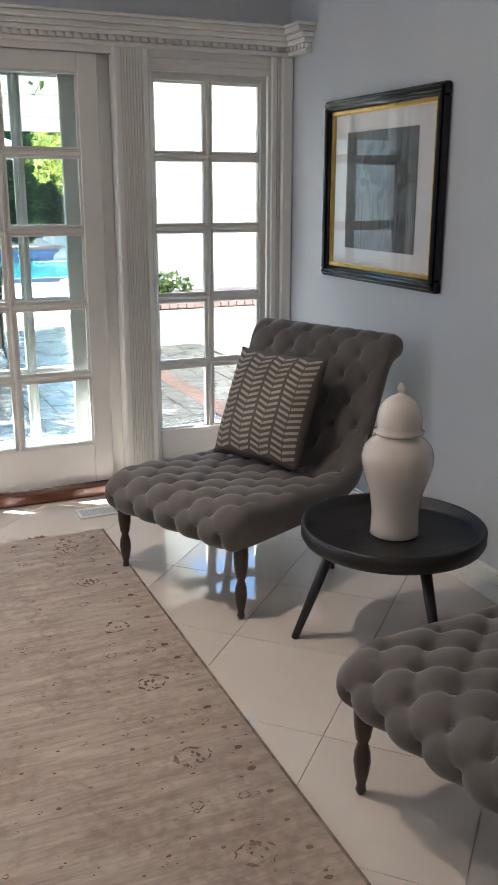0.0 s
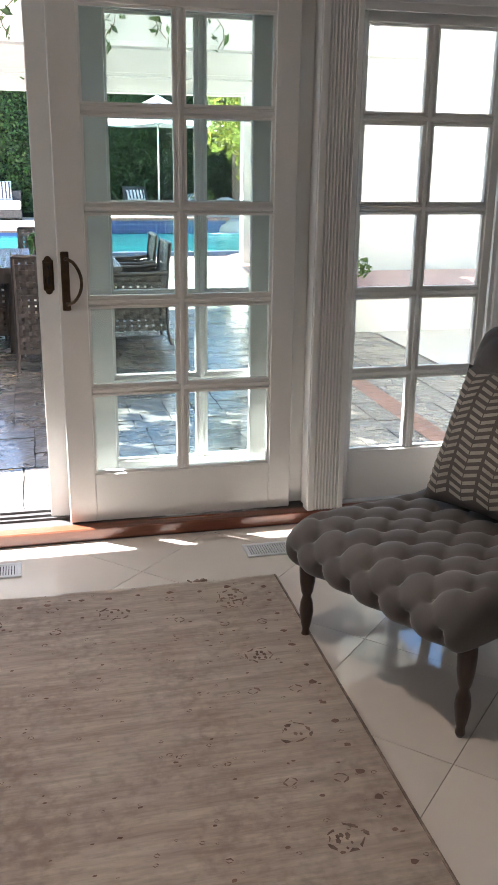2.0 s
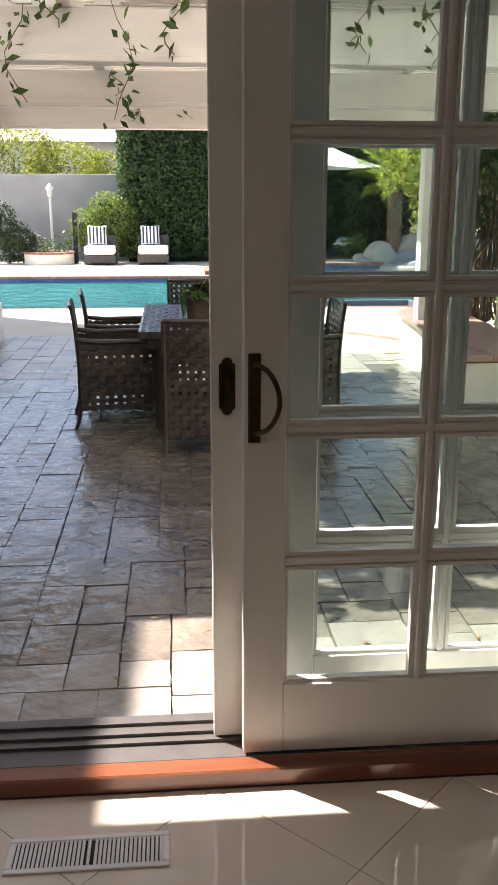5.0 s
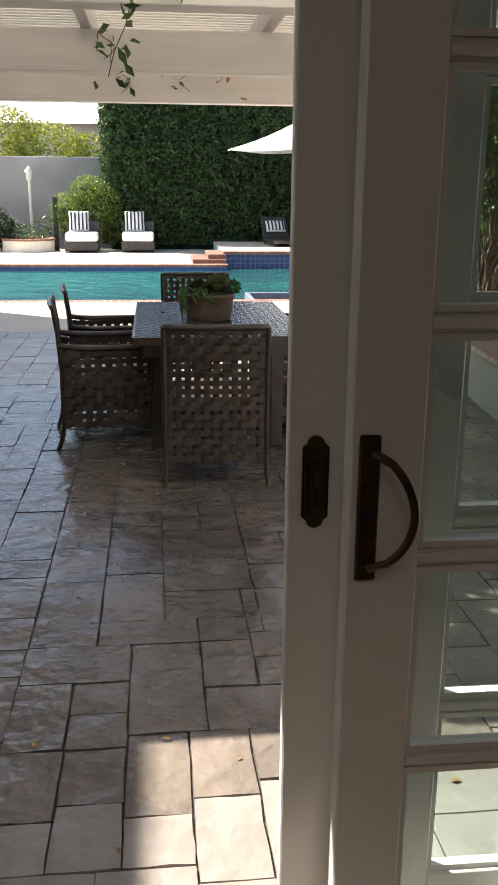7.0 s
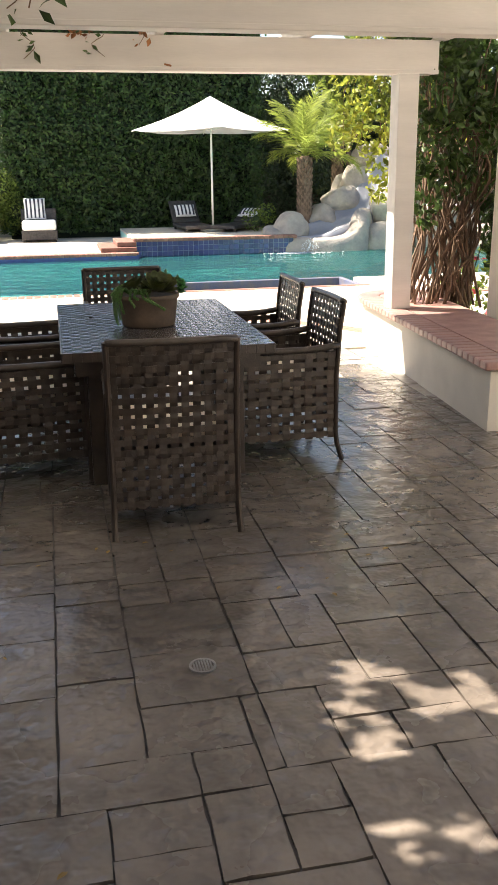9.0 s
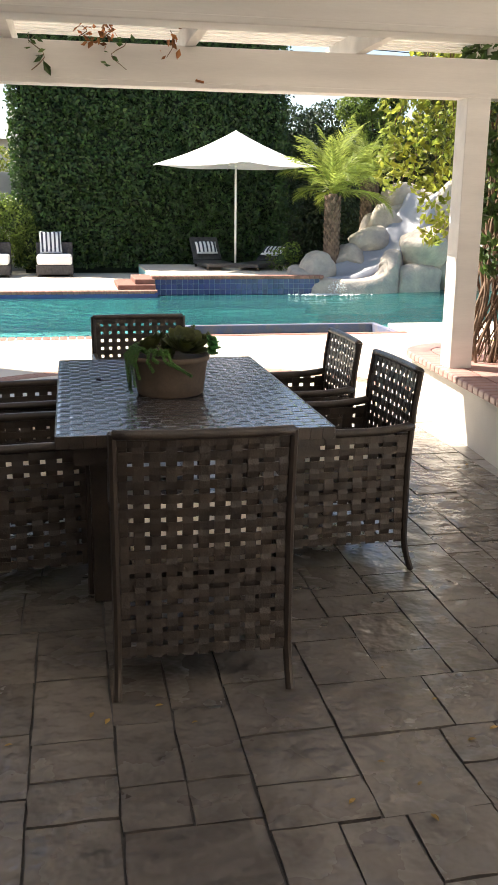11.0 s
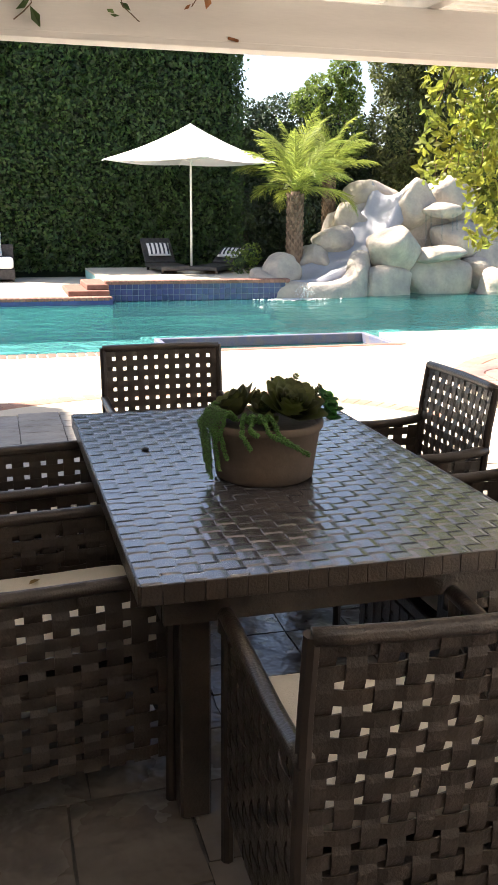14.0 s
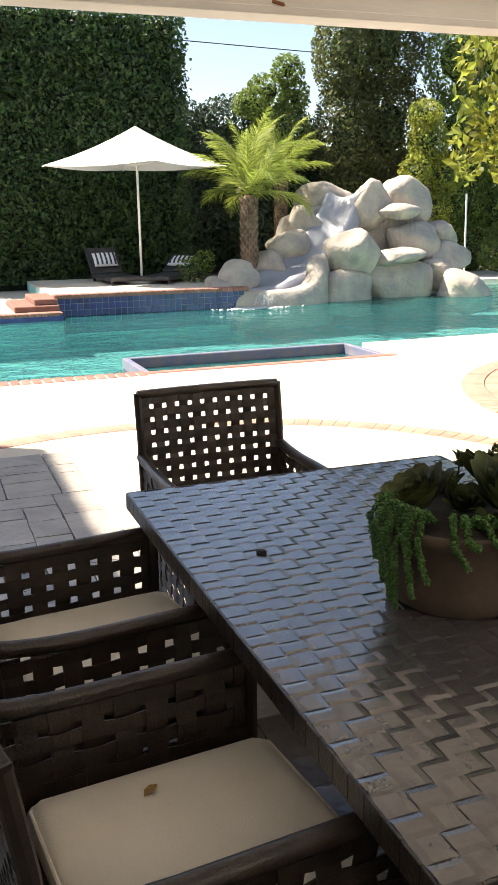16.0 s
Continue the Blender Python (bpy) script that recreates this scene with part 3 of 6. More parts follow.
def tree(name, label, at, trunk_h, clumps, per, size, mat, trunk_r=.12, group="", core=True):
    ob = thing(name, label, "tree" if name == "tree" else "shrub", group, at=at)
    bm = tube([(0, 0, -.05), (.04, .02, trunk_h * .5), (0, 0, trunk_h)], trunk_r, 9, taper=.55)
    for c, r in clumps[:5]:
        tube([(0, 0, trunk_h * .7), (c[0] * .5, c[1] * .5, (trunk_h * .8 + c[2]) / 2), c], trunk_r * .4, 6, bm=bm, taper=.3)
    part("trunk", bm, BARK, ob, smooth=True)
    p, d = crown_points(clumps, per * 2.4)
    part("crown", leaves_mesh("crown", p, size, mat, d), None, ob)
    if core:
        # dim green blobs stand in for the shade deep inside the crown
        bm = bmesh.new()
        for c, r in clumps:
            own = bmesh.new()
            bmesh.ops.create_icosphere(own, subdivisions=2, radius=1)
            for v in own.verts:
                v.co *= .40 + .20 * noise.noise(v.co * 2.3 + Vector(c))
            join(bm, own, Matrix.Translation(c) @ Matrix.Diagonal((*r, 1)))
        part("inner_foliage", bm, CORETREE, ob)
    return ob


# tall clipped hedge
hd_ = thing("hedge", "tall clipped ficus hedge, deep green", "hedge", at=(1.9, 28.3, -.08))
# near-black sheet and box stand in for the shade between hedge leaves
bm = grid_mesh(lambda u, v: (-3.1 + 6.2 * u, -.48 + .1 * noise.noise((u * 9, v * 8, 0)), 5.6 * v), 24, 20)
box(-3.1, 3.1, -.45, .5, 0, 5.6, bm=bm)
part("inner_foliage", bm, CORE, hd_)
n = 30000
p = np.stack([NR.uniform(-3.32, 3.3, n), -.60 + NR.normal(0, .07, n), NR.uniform(0.15, 5.75, n)], 1)
lump = np.array([noise.noise((a[0] * 1.7, a[2] * 1.7, 4.)) + .6 * noise.noise((a[0] * 4.1, a[2] * 4.1, 9.)) for a in p])
p[:, 1] -= .06 + .17 * lump
q = np.stack([-3.22 + NR.normal(0, .08, 2600), NR.uniform(-.6, .6, 2600), NR.uniform(.3, 5.75, 2600)], 1)
r = np.stack([NR.uniform(-3.3, 3.3, 2500), NR.uniform(-.6, .6, 2500), 5.68 + NR.normal(0, .12, 2500)], 1)
e = np.stack([3.26 + NR.normal(0, .09, 2600), NR.uniform(-.6, .6, 2600), NR.uniform(.3, 5.75, 2600)], 1)
out = np.concatenate([np.tile((0, -1, .35), (n, 1)), np.tile((-1, 0, .3), (2600, 1)), np.tile((0, 0, 1.), (2500, 1)), np.tile((1, 0, .3), (2600, 1))])
part("leaves", leaves_mesh("leaves", np.concatenate([p, q, r, e]), .052, HEDGE, out, .75, .55), None, hd_)

CL = lambda *a: [((x, y, z), (rx, ry, rz)) for x, y, z, rx, ry, rz in a]
tree("shrub", "round shrub with bright green leaves", (-1.85, 27.55, -.08), .7, CL((0, 0, .75, .75, .5, .7), (-.45, 0, .95, .5, .45, .55), (.4, 0, 1.2, .55, .45, .6), (.1, 0, 1.5, .5, .4, .42), (.75, .1, .7, .4, .4, .6)), 2600, .036, BRIGHT, .05)
tree("shrub", "dark green shrub by the garden wall", (-4.4, 27.3, -.08), .6, CL((0, 0, .6, .8, .5, .6), (-.3, 0, 1.2, .6, .4, .5), (.3, 0, .5, .5, .4, .5)), 2200, .04, DARKLEAF, .05)
tree("tree", "sunlit pale green tree beyond the garden wall", (-4.8, 31.5, -.1), 2.5, CL((0, 0, 3.0, 1.6, .8, 1.0), (1.6, 0, 2.7, 1.3, .8, .8), (-1.7, 0, 3.2, 1.5, .8, 1.1), (2.8, .3, 2.6, .9, .6, .6)), 1500, .05, YELLOWLEAF, .14, core=False)
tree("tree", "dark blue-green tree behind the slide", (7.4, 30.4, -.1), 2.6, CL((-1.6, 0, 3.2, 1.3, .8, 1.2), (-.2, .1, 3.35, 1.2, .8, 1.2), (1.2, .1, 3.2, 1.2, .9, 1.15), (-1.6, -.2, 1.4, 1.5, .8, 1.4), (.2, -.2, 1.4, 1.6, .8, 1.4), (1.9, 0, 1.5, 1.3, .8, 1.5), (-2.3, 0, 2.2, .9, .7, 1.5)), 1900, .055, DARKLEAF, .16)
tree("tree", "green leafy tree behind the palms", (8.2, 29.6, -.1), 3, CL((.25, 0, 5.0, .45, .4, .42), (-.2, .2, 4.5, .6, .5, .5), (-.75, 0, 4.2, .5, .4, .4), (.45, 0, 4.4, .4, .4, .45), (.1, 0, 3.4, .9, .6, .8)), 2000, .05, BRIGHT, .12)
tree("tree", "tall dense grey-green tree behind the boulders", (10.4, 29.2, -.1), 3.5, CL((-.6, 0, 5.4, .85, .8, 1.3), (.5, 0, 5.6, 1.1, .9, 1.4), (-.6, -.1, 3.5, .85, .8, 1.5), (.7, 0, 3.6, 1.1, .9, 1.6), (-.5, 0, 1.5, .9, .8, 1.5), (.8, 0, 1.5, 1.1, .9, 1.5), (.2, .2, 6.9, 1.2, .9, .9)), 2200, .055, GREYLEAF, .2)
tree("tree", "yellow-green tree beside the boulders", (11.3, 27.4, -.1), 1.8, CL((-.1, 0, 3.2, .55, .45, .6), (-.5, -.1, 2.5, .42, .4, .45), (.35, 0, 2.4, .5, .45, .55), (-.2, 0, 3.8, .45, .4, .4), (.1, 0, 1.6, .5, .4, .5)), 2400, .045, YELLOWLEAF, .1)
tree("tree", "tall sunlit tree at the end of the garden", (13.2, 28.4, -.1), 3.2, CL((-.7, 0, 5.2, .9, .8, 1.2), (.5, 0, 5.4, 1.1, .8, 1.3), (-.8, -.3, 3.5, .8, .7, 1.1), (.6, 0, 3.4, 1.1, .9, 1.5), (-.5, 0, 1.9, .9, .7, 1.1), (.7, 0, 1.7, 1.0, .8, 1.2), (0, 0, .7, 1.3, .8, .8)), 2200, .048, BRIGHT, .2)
tree("shrub", "small leafy shrub beside the slide", (4.55, 25.3, .14), .2, CL((0, 0, .25, .35, .3, .3), (.25, 0, .4, .25, .25, .25)), 1400, .035, BRIGHT, .02)
tree("shrub", "low green shrub before the tall trees", (13.2, 26.8, -.08), .3, CL((0, 0, .5, .9, .5, .5), (.8, 0, .5, .7, .5, .5)), 700, .06, BRIGHT, .03)
# dark backing sheet added so that gaps between the trees read as shade
single("fence", box(4.9, 16, 31.6, 31.7, -.1, 3.2), material("gap_shade", (.05, .045, .04), .8), "dark backing for shaded gaps between trees", kind="structure")
GREYWALL = material("grey_block_wall", (.36, .355, .36), .9, vary=.08, scale=1.5, fine=40, bump=.4)
single("garden_wall", box(-14, -1.0, 28.8, 29.0, -.3, 2.3, .01), GREYWALL, "grey rendered garden wall", kind="structure")

# neighbour's roof beyond the wall
nb = thing("neighbour_house", "pale neighbouring house beyond the garden wall", "house", at=(-3, 44, -.1))
part("wall", box(-6, 3, 0, 5, 0, 4.2), STUCCO, nb)
part("roof", grid_mesh(lambda u, v: (-6.4 + 9.8 * u, -.5 + 3 * v, 4.2 + .8 * v), 2, 2), material("pale_roof", (.5, .49, .47), .8), nb)
for x in (-3.5, -.6, 1.2):
    part("window", box(x, x + 1.1, -.03, 0, 2.2, 3.4), GLASS, nb)


# palms
PALMLEAF = leaf_material("palm_leaf", (0.34, 0.39, 0.085), (0.22, 0.29, 0.055), through=0.6)
PALMBARK = material("palm_bark", (.20, .13, .085), .9, vary=.25, scale=8, fine=50, bump=.7, island=.35)


def palm(at, h, r, length, count, label, seed):
    rr = random.Random(seed)
    ob = thing("palm", label, "palm tree", "pygmy palms", at=at)
    bm = lathe([(r * 1.2, -.1), (r * 1.08, h * .2), (r * .98, h * .6), (r * .86, h * .88), (r * .55, h)], 14)
    k = 0
    z = .05
    while z < h:
        for i in range(9):
            a = 2 * math.pi * (i + .5 * (k % 2)) / 9
            own = bmesh.new()
            bmesh.ops.create_cone(own, segments=5, radius1=r * .34, radius2=.004, depth=.1, cap_ends=True)
            join(bm, own, pose(r * .96 * math.cos(a), r * .96 * math.sin(a), z, 0, 0, math.degrees(a)) @ pose(0, 0, 0, 0, 38, 0))
        z += .075
        k += 1
    part("trunk", bm, PALMBARK, ob)
    for i in range(count):
        a = rr.uniform(0, 2 * math.pi)
        rise = .05 + 1.5 * ((i + rr.random()) / count) ** .75
        L = length * rr.uniform(.8, 1.1)
        pts = []
        out_ = up = 0.0
        bend = rr.uniform(1.0, 1.6)
        for j in range(13):
            s = j / 12
            pts.append(Vector((out_ * math.cos(a), out_ * math.sin(a), h + .02 + up)))
            ang = rise - bend * s ** 1.7
            out_ += L / 12 * math.cos(ang)
            up += L / 12 * math.sin(ang)
        bm = tube(pts, .010, 5, taper=.25)
        for j in range(1, 62):
            s = .10 + .90 * j / 62
            f = s * 12
            i0 = min(11, int(f))
            p = pts[i0].lerp(pts[i0 + 1], f - i0)
            d = (pts[i0 + 1] - pts[i0]).normalized()
            side = d.cross(Vector((0, 0, 1))).normalized()
            ll = L * .29 * math.sin(math.pi * min(1, .25 + .8 * s)) + .05
            for sg in (-1, 1):
                tip = p + (side * sg * .50 + d * .80 + Vector((0, 0, -.28 + rr.uniform(-.35, .25)))) * ll
                w = d * .0062
                mid = p.lerp(tip, .5) + Vector((0, 0, .03 * ll))
                v = [bm.verts.new(c) for c in (p - w, p + w, mid + w * 1.2, tip, mid - w * 1.2)]
                bm.faces.new(v)
        part("frond", bm, PALMLEAF, ob)
    return ob


palm((5.56, 24.75, .2), 1.62, .165, 1.75, 26, "pygmy date palm with arching sunlit fronds", 3)
palm((6.68, 25.8, .2), 2.02, .135, 1.35, 20, "smaller pygmy date palm behind its neighbour", 8)


# boulders, slide, waterfall
def boulder(at, r, seed, turn=0, mat=ROCK, label="rounded pale artificial boulder of the pool waterfall", flat=.0):
    bm = bmesh.new()
    bmesh.ops.create_icosphere(bm, subdivisions=4, radius=1)
    s = Vector((seed * 3.1, seed * 1.7, seed))
    rr = random.Random(seed * 7)
    faces = [(Vector((rr.gauss(0, 1), rr.gauss(0, 1), rr.gauss(0, 1))).normalized(), rr.uniform(.76, .98)) for _ in range(12)]
    for v in bm.verts:
        c = v.co.copy()
        # flat worn faces that meet in rounded edges
        k = sum(max(0.0, c.dot(f) / w) ** 14 for f, w in faces)
        k = max(k, .01) ** (-1 / 14)
        k = min(1.18, k) * (1 + .07 * noise.noise(c * 1.4 + s) + .035 * noise.noise(c * 4 + s) + .014 * noise.noise(c * 10 + s))
        v.co = Vector((c.x * r[0], c.y * r[1], c.z * r[2])) * k
    return single("boulder", bm, mat, label, "rock", "waterfall boulders", smooth=True, at=pose(*at, 0, 0, turn))


ROCKS = ((4.98, 24.0, .12, .50, .45, .46, 0), (6.05, 24.75, .38, .40, .38, .36, 20), (6.48, 25.0, .72, .44, .42, .46, 0), (7.02, 25.4, 1.22, .42, .42, .36, 15), (7.72, 25.85, 1.62, .80, .45, .42, -6), (8.34, 25.05, 1.50, .50, .42, .56, 20),
         (9.28, 25.25, 1.60, .56, .5, .62, 5), (8.85, 24.78, 1.46, .50, .42, .17, 3), (8.9, 25.4, .9, .95, .4, .8, 0), (7.42, 23.95, .64, .52, .5, .54, 12), (7.18, 23.75, -.14, .70, .42, .44, 0), (8.46, 24.0, .08, .72, .45, .66, 0), (8.44, 23.98, .58, .62, .42, .18, 0),
         (9.2, 24.65, .80, .54, .45, .46, 0), (10.0, 24.95, .95, .40, .4, .34, 30), (9.9, 24.55, .48, .58, .4, .40, 8), (9.48, 24.2, .18, .44, .4, .36, 0), (9.6, 24.2, -.22, .44, .4, .44, 9), (9.7, 23.4, -.12, .60, .42, .42, 0), (8.1, 25.5, .5, 1.9, .5, 1.0, 0))
for i, (x, y, z, rx, ry, rz, tn) in enumerate(ROCKS):
    boulder((x, y, z), (rx, ry, rz), i + 1, tn)


def chute(u, v):
    path = [Vector(p) for p in ((7.86, 25.25, 1.78), (7.66, 25.05, 1.48), (7.38, 24.85, 1.14), (7.0, 24.6, .80), (6.54, 24.35, .47), (6.05, 24.12, .22), (5.55, 23.95, .11), (5.05, 23.9, .10))]
    f = u * (len(path) - 1)
    i = min(len(path) - 2, int(f))
    p = path[i].lerp(path[i + 1], f - i)
    d = (path[i + 1] - path[i]).normalized()
    side = Vector((d.y, -d.x, 0)).normalized()
    w = v * 2 - 1
    wide = .44 + .12 * u
    up = (.40 if w > 0 else .24 * (1 - .85 * u)) * abs(w) ** 2.2 - (.5 if v in (0, 1) else 0)
    return p + side * w * wide + Vector((0, 0, up))


bm = grid_mesh(chute, 40, 16)
for s in range(3):
    bmesh.ops.smooth_vert(bm, verts=[v for v in bm.verts if not v.is_boundary], factor=.5, use_axis_x=True, use_axis_y=True, use_axis_z=True)
sl = thing("pool_slide", "smooth grey water slide moulded into the boulders", "slide", at=(5.4, 23.4, -.2))
for v in bm.verts:
    v.co -= Vector((5.4, 23.4, -.2))
part("chute", bm, SLIDE, sl, smooth=True)


def lip(u, v):
    """Rounded wall that closes the bowl at the foot of the slide."""
    path = [Vector(p) for p in ((4.62, 24.15, .34), (4.62, 23.75, .27), (4.80, 23.50, .16), (5.15, 23.38, .11), (5.5, 23.34, .09), (5.9, 23.34, .11), (6.22, 23.40, .20), (6.44, 23.52, .40), (6.58, 23.74, .58), (6.72, 23.98, .68))]
    f = u * (len(path) - 1.001)
    i = int(f)
    a, b, c, d = (path[max(0, min(len(path) - 1, i + k))] for k in (-1, 0, 1, 2))
    t = f - i
    p = .5 * (2 * b + (c - a) * t + (2 * a - 5 * b + 4 * c - d) * t * t + (3 * b - a - 3 * c + d) * t ** 3)
    way = (c - b).normalized()
    out_ = Vector((way.y, -way.x, 0)).normalized()
    ang = math.pi * v
    round_ = out_ * .20 * math.cos(ang)
    q = p + round_ + Vector((0, 0, .12 * math.sin(ang) - .12))
    if v == 0:
        q = Vector((q.x + out_.x * .12, q.y + out_.y * .12, -.6))
    elif v < .12:
        q = Vector((q.x + out_.x * .05, q.y + out_.y * .05, (q.z - .2) * .5))
    elif v == 1:
        q.z -= .5
    return q + out_ * .03 * noise.noise(q * 3)


bm = grid_mesh(lip, 54, 14)
for v in bm.verts:
    v.co -= Vector((5.4, 23.4, -.2))
bmesh.ops.recalc_face_normals(bm, faces=bm.faces)
part("lower_lip", bm, ROCK, sl, smooth=True)
FALL = glass_material("falling_water", (.9, .95, .97), .25)
wf = thing("waterfall", "thin white sheet of falling water", "water", at=(8.75, 24.32, WATER))
for x in (-.42, -.3, -.05, .2, .3):
    part("stream", tube([(x, .02, 1.62), (x, -.02, 1.3), (x + .01, -.03, .95)], .022, 6, taper=.6), FALL, wf)
FOAM = material("white_foam", (.85, .88, .88), .6, vary=.05)
fo = thing("slide_splash", "white splash of water at the slide", "water", at=(5.25, 23.1, WATER))
p, d = shell((0, 0, .06), (.22, .14, .26), 260, .1)
tagged(part("spray", leaves_mesh("spray", p, .018, FOAM), None, fo), kind="stuff")
p = np.stack([NR.normal(-.28, .30, 500), NR.normal(-.12, .10, 500), NR.uniform(.002, .012, 500)], 1)
tagged(part("foam", leaves_mesh("foam", p, .035, FOAM, np.tile((0, 0, 1.), (500, 1)), .1), None, fo), kind="stuff")

# ---- indoor things ----
RUGMAT = material("worn_rug", (0.68, 0.585, 0.485), 0.95, vary=0.30, scale=7, fine=34, bump=0.7, depth=0.003, stretch=(0.45, 3.4, 1), tone=(0.50, 0.395, 0.315))


def wear(m, scale, amount, fine, tint):
    """Second pass of mottled wear over a material: broad patches and small flecks of another tint."""
    t = m.node_tree
    b = t.nodes["Principled BSDF"]
    old = b.inputs["Base Color"].links[0].from_socket
    co = t.nodes.new("ShaderNodeTexCoord")
    a, f, mul, mr, mix = (t.nodes.new(k) for k in ("ShaderNodeTexNoise", "ShaderNodeTexNoise", "ShaderNodeMath", "ShaderNodeMapRange", "ShaderNodeMix"))
    a.inputs["Scale"].default_value, a.inputs["Detail"].default_value = scale, 4
    f.inputs["Scale"].default_value, f.inputs["Detail"].default_value = fine, 4
    mul.operation = "MULTIPLY"
    mix.data_type = "RGBA"
    for n in (a, f):
        t.links.new(co.outputs["Object"], n.inputs["Vector"])
    t.links.new(a.outputs[0], mul.inputs[0])
    t.links.new(f.outputs[0], mul.inputs[1])
    mr.inputs[1].default_value, mr.inputs[2].default_value, mr.inputs[4].default_value = .22, .42, amount
    t.links.new(mul.outputs[0], mr.inputs[0])
    t.links.new(mr.outputs[0], mix.inputs[0])
    t.links.new(old, mix.inputs[6])
    mix.inputs[7].default_value = (*tint, 1)
    t.links.new(mix.outputs[2], b.inputs["Base Color"])


wear(RUGMAT, 2.6, .8, 34, (0.38, 0.285, 0.22))
RUGMARK = material("faded_rug_motif", (0.33, 0.225, 0.17), 0.95, vary=0.3, scale=26, fine=160, bump=0.4)
RUGBAND = material("faded_rug_band", (0.31, 0.19, 0.14), 0.95, vary=0.25, scale=9, fine=160, bump=0.4)
VELVET = material("grey_velvet", (0.135, 0.118, 0.106), 0.8, vary=0.10, scale=7, fine=300, bump=0.2, depth=0.001)
for n in VELVET.node_tree.nodes:
    if n.type == "BSDF_PRINCIPLED":
        n.inputs["Sheen Weight"].default_value = 0.35
        n.inputs["Sheen Roughness"].default_value = 0.4
LEGWOOD = material("dark_turned_wood", (0.055, 0.032, 0.022), 0.35, vary=0.2, scale=10, fine=80, stretch=(6, 6, 0.6), coat=0.2)
BLACKWOOD = material("black_stained_wood", (0.018, 0.016, 0.016), 0.42, vary=0.2, scale=9, fine=70, stretch=(1, 6, 1))
CERAMIC = material("cream_glaze", (0.62, 0.56, 0.50), 0.08, vary=0.03, scale=3, fine=20, bump=0.0, coat=0.5)
BLACKGLOSS = material("black_lacquer", (0.008, 0.008, 0.010), 0.16, vary=0.1, bump=0.02)
GOLD = material("gold_leaf", (0.62, 0.40, 0.10), 0.3, metal=0.9, vary=0.1, scale=30)
MATBOARD = material("white_mat_board", (0.78, 0.77, 0.76), 0.8, vary=0.02, bump=0.02)
PRINT = material("dark_grey_print", (0.07, 0.073, 0.077), 0.5, vary=0.4, scale=9, fine=40, bump=0.0, tone=(0.15, 0.155, 0.16), stretch=(1, 2.5, 1))
PRINTDARK = material("print_dark_shape", (0.05, 0.052, 0.056), 0.5, vary=0.35, scale=12, fine=50, bump=0.0)

# rug
rug = thing("rug", "worn beige oriental rug with a faded floral border", "rug", at=(0.943, 3.865, 0), turn=-.25)
bm = grid_mesh(lambda u, v: (-3.0 * u, -4.8 * v + 0.006 * math.sin(u * 60) + 0.004 * math.sin(u * 171), 0.0105 + 0.0012 * noise.noise((u * 30, v * 48, 0))), 60, 96)
bmesh.ops.solidify(bm, geom=bm.faces, thickness=0.009)
part("rug_field", bm, RUGMAT, rug)

part("binding", box(-.004, .004, -4.8, 0, .001, .0142, .002), material("dark_rug_binding", (0.24, 0.175, 0.135), 0.95, vary=0.3, scale=20, fine=120), rug, "dark bound edge")


def petal_mark(bm, x, y, r, k=6, z=0.0128):
    for i in range(k):
        a = 2 * math.pi * i / k + random.uniform(-.2, .2)
        cx, cy = x + r * .62 * math.cos(a), y + r * .62 * math.sin(a)
        w = min(.0042, r * .3)
        b = a + 2 * math.pi / k * random.uniform(.5, .95)
        wob = random.uniform(.72, 1.12)
        pts = [(x + q * wob * math.cos(g), y + q * wob * random.uniform(.7, 1) * math.sin(g)) for q, g in ((r - w, a), (r, a), (r * random.uniform(.9, 1.1), (a + b) / 2), (r, b), (r - w, b), (r * .9 - w, (a + b) / 2))]
        bm.faces.new([bm.verts.new((p[0], p[1], z)) for p in pts])
        if r > .03 and random.random() < .8:
            c = r * random.uniform(.1, .6)
            e = random.uniform(.003, .007)
            bm.faces.new([bm.verts.new((x + c * math.cos(a) + e * math.cos(g), y + c * math.sin(a) + e * 1.5 * math.sin(g), z)) for g in (0, 1.2, 2.4, 3.6, 4.9)])


bm = bmesh.new()
rng = random.Random(4)
for i in range(11):
    y = -0.14 - i * 0.42
    petal_mark(bm, -0.20, y, 0.055, 7)
    petal_mark(bm, -0.14, y - 0.21, 0.022, 4)
    petal_mark(bm, -0.27, y - 0.20, 0.022, 4)
for i in range(6):
    x = -0.22 - i * 0.42
    petal_mark(bm, x, -0.19, 0.055, 7)
    petal_mark(bm, x - 0.21, -0.12, 0.024, 4)
    petal_mark(bm, x - 0.2, -0.28, 0.02, 4)
for i in range(700):
    x, y = -rng.uniform(0.03, 2.4), -rng.uniform(0.03, 4.0)
    petal_mark(bm, x, y, rng.uniform(0.004, 0.011), rng.choice((2, 3)))
part("motif", bm, RUGMARK, rug, "faded brown floral motifs")
bm = bmesh.new()
for i in range(900):
    x, y = -rng.uniform(0.02, 2.6), -rng.uniform(0.02, 4.4)
    near = min(-x, -y) < .4
    if not near and rng.random() < .45:
        continue
    e, f = rng.uniform(.003, .009), rng.uniform(.35, .9)
    bm.faces.new([bm.verts.new((x + e * math.cos(g) * rng.uniform(.7, 1.2), y + e * f * math.sin(g) * rng.uniform(.7, 1.2), .0129)) for g in (0, .9, 1.9, 2.9, 3.9, 5.1)])
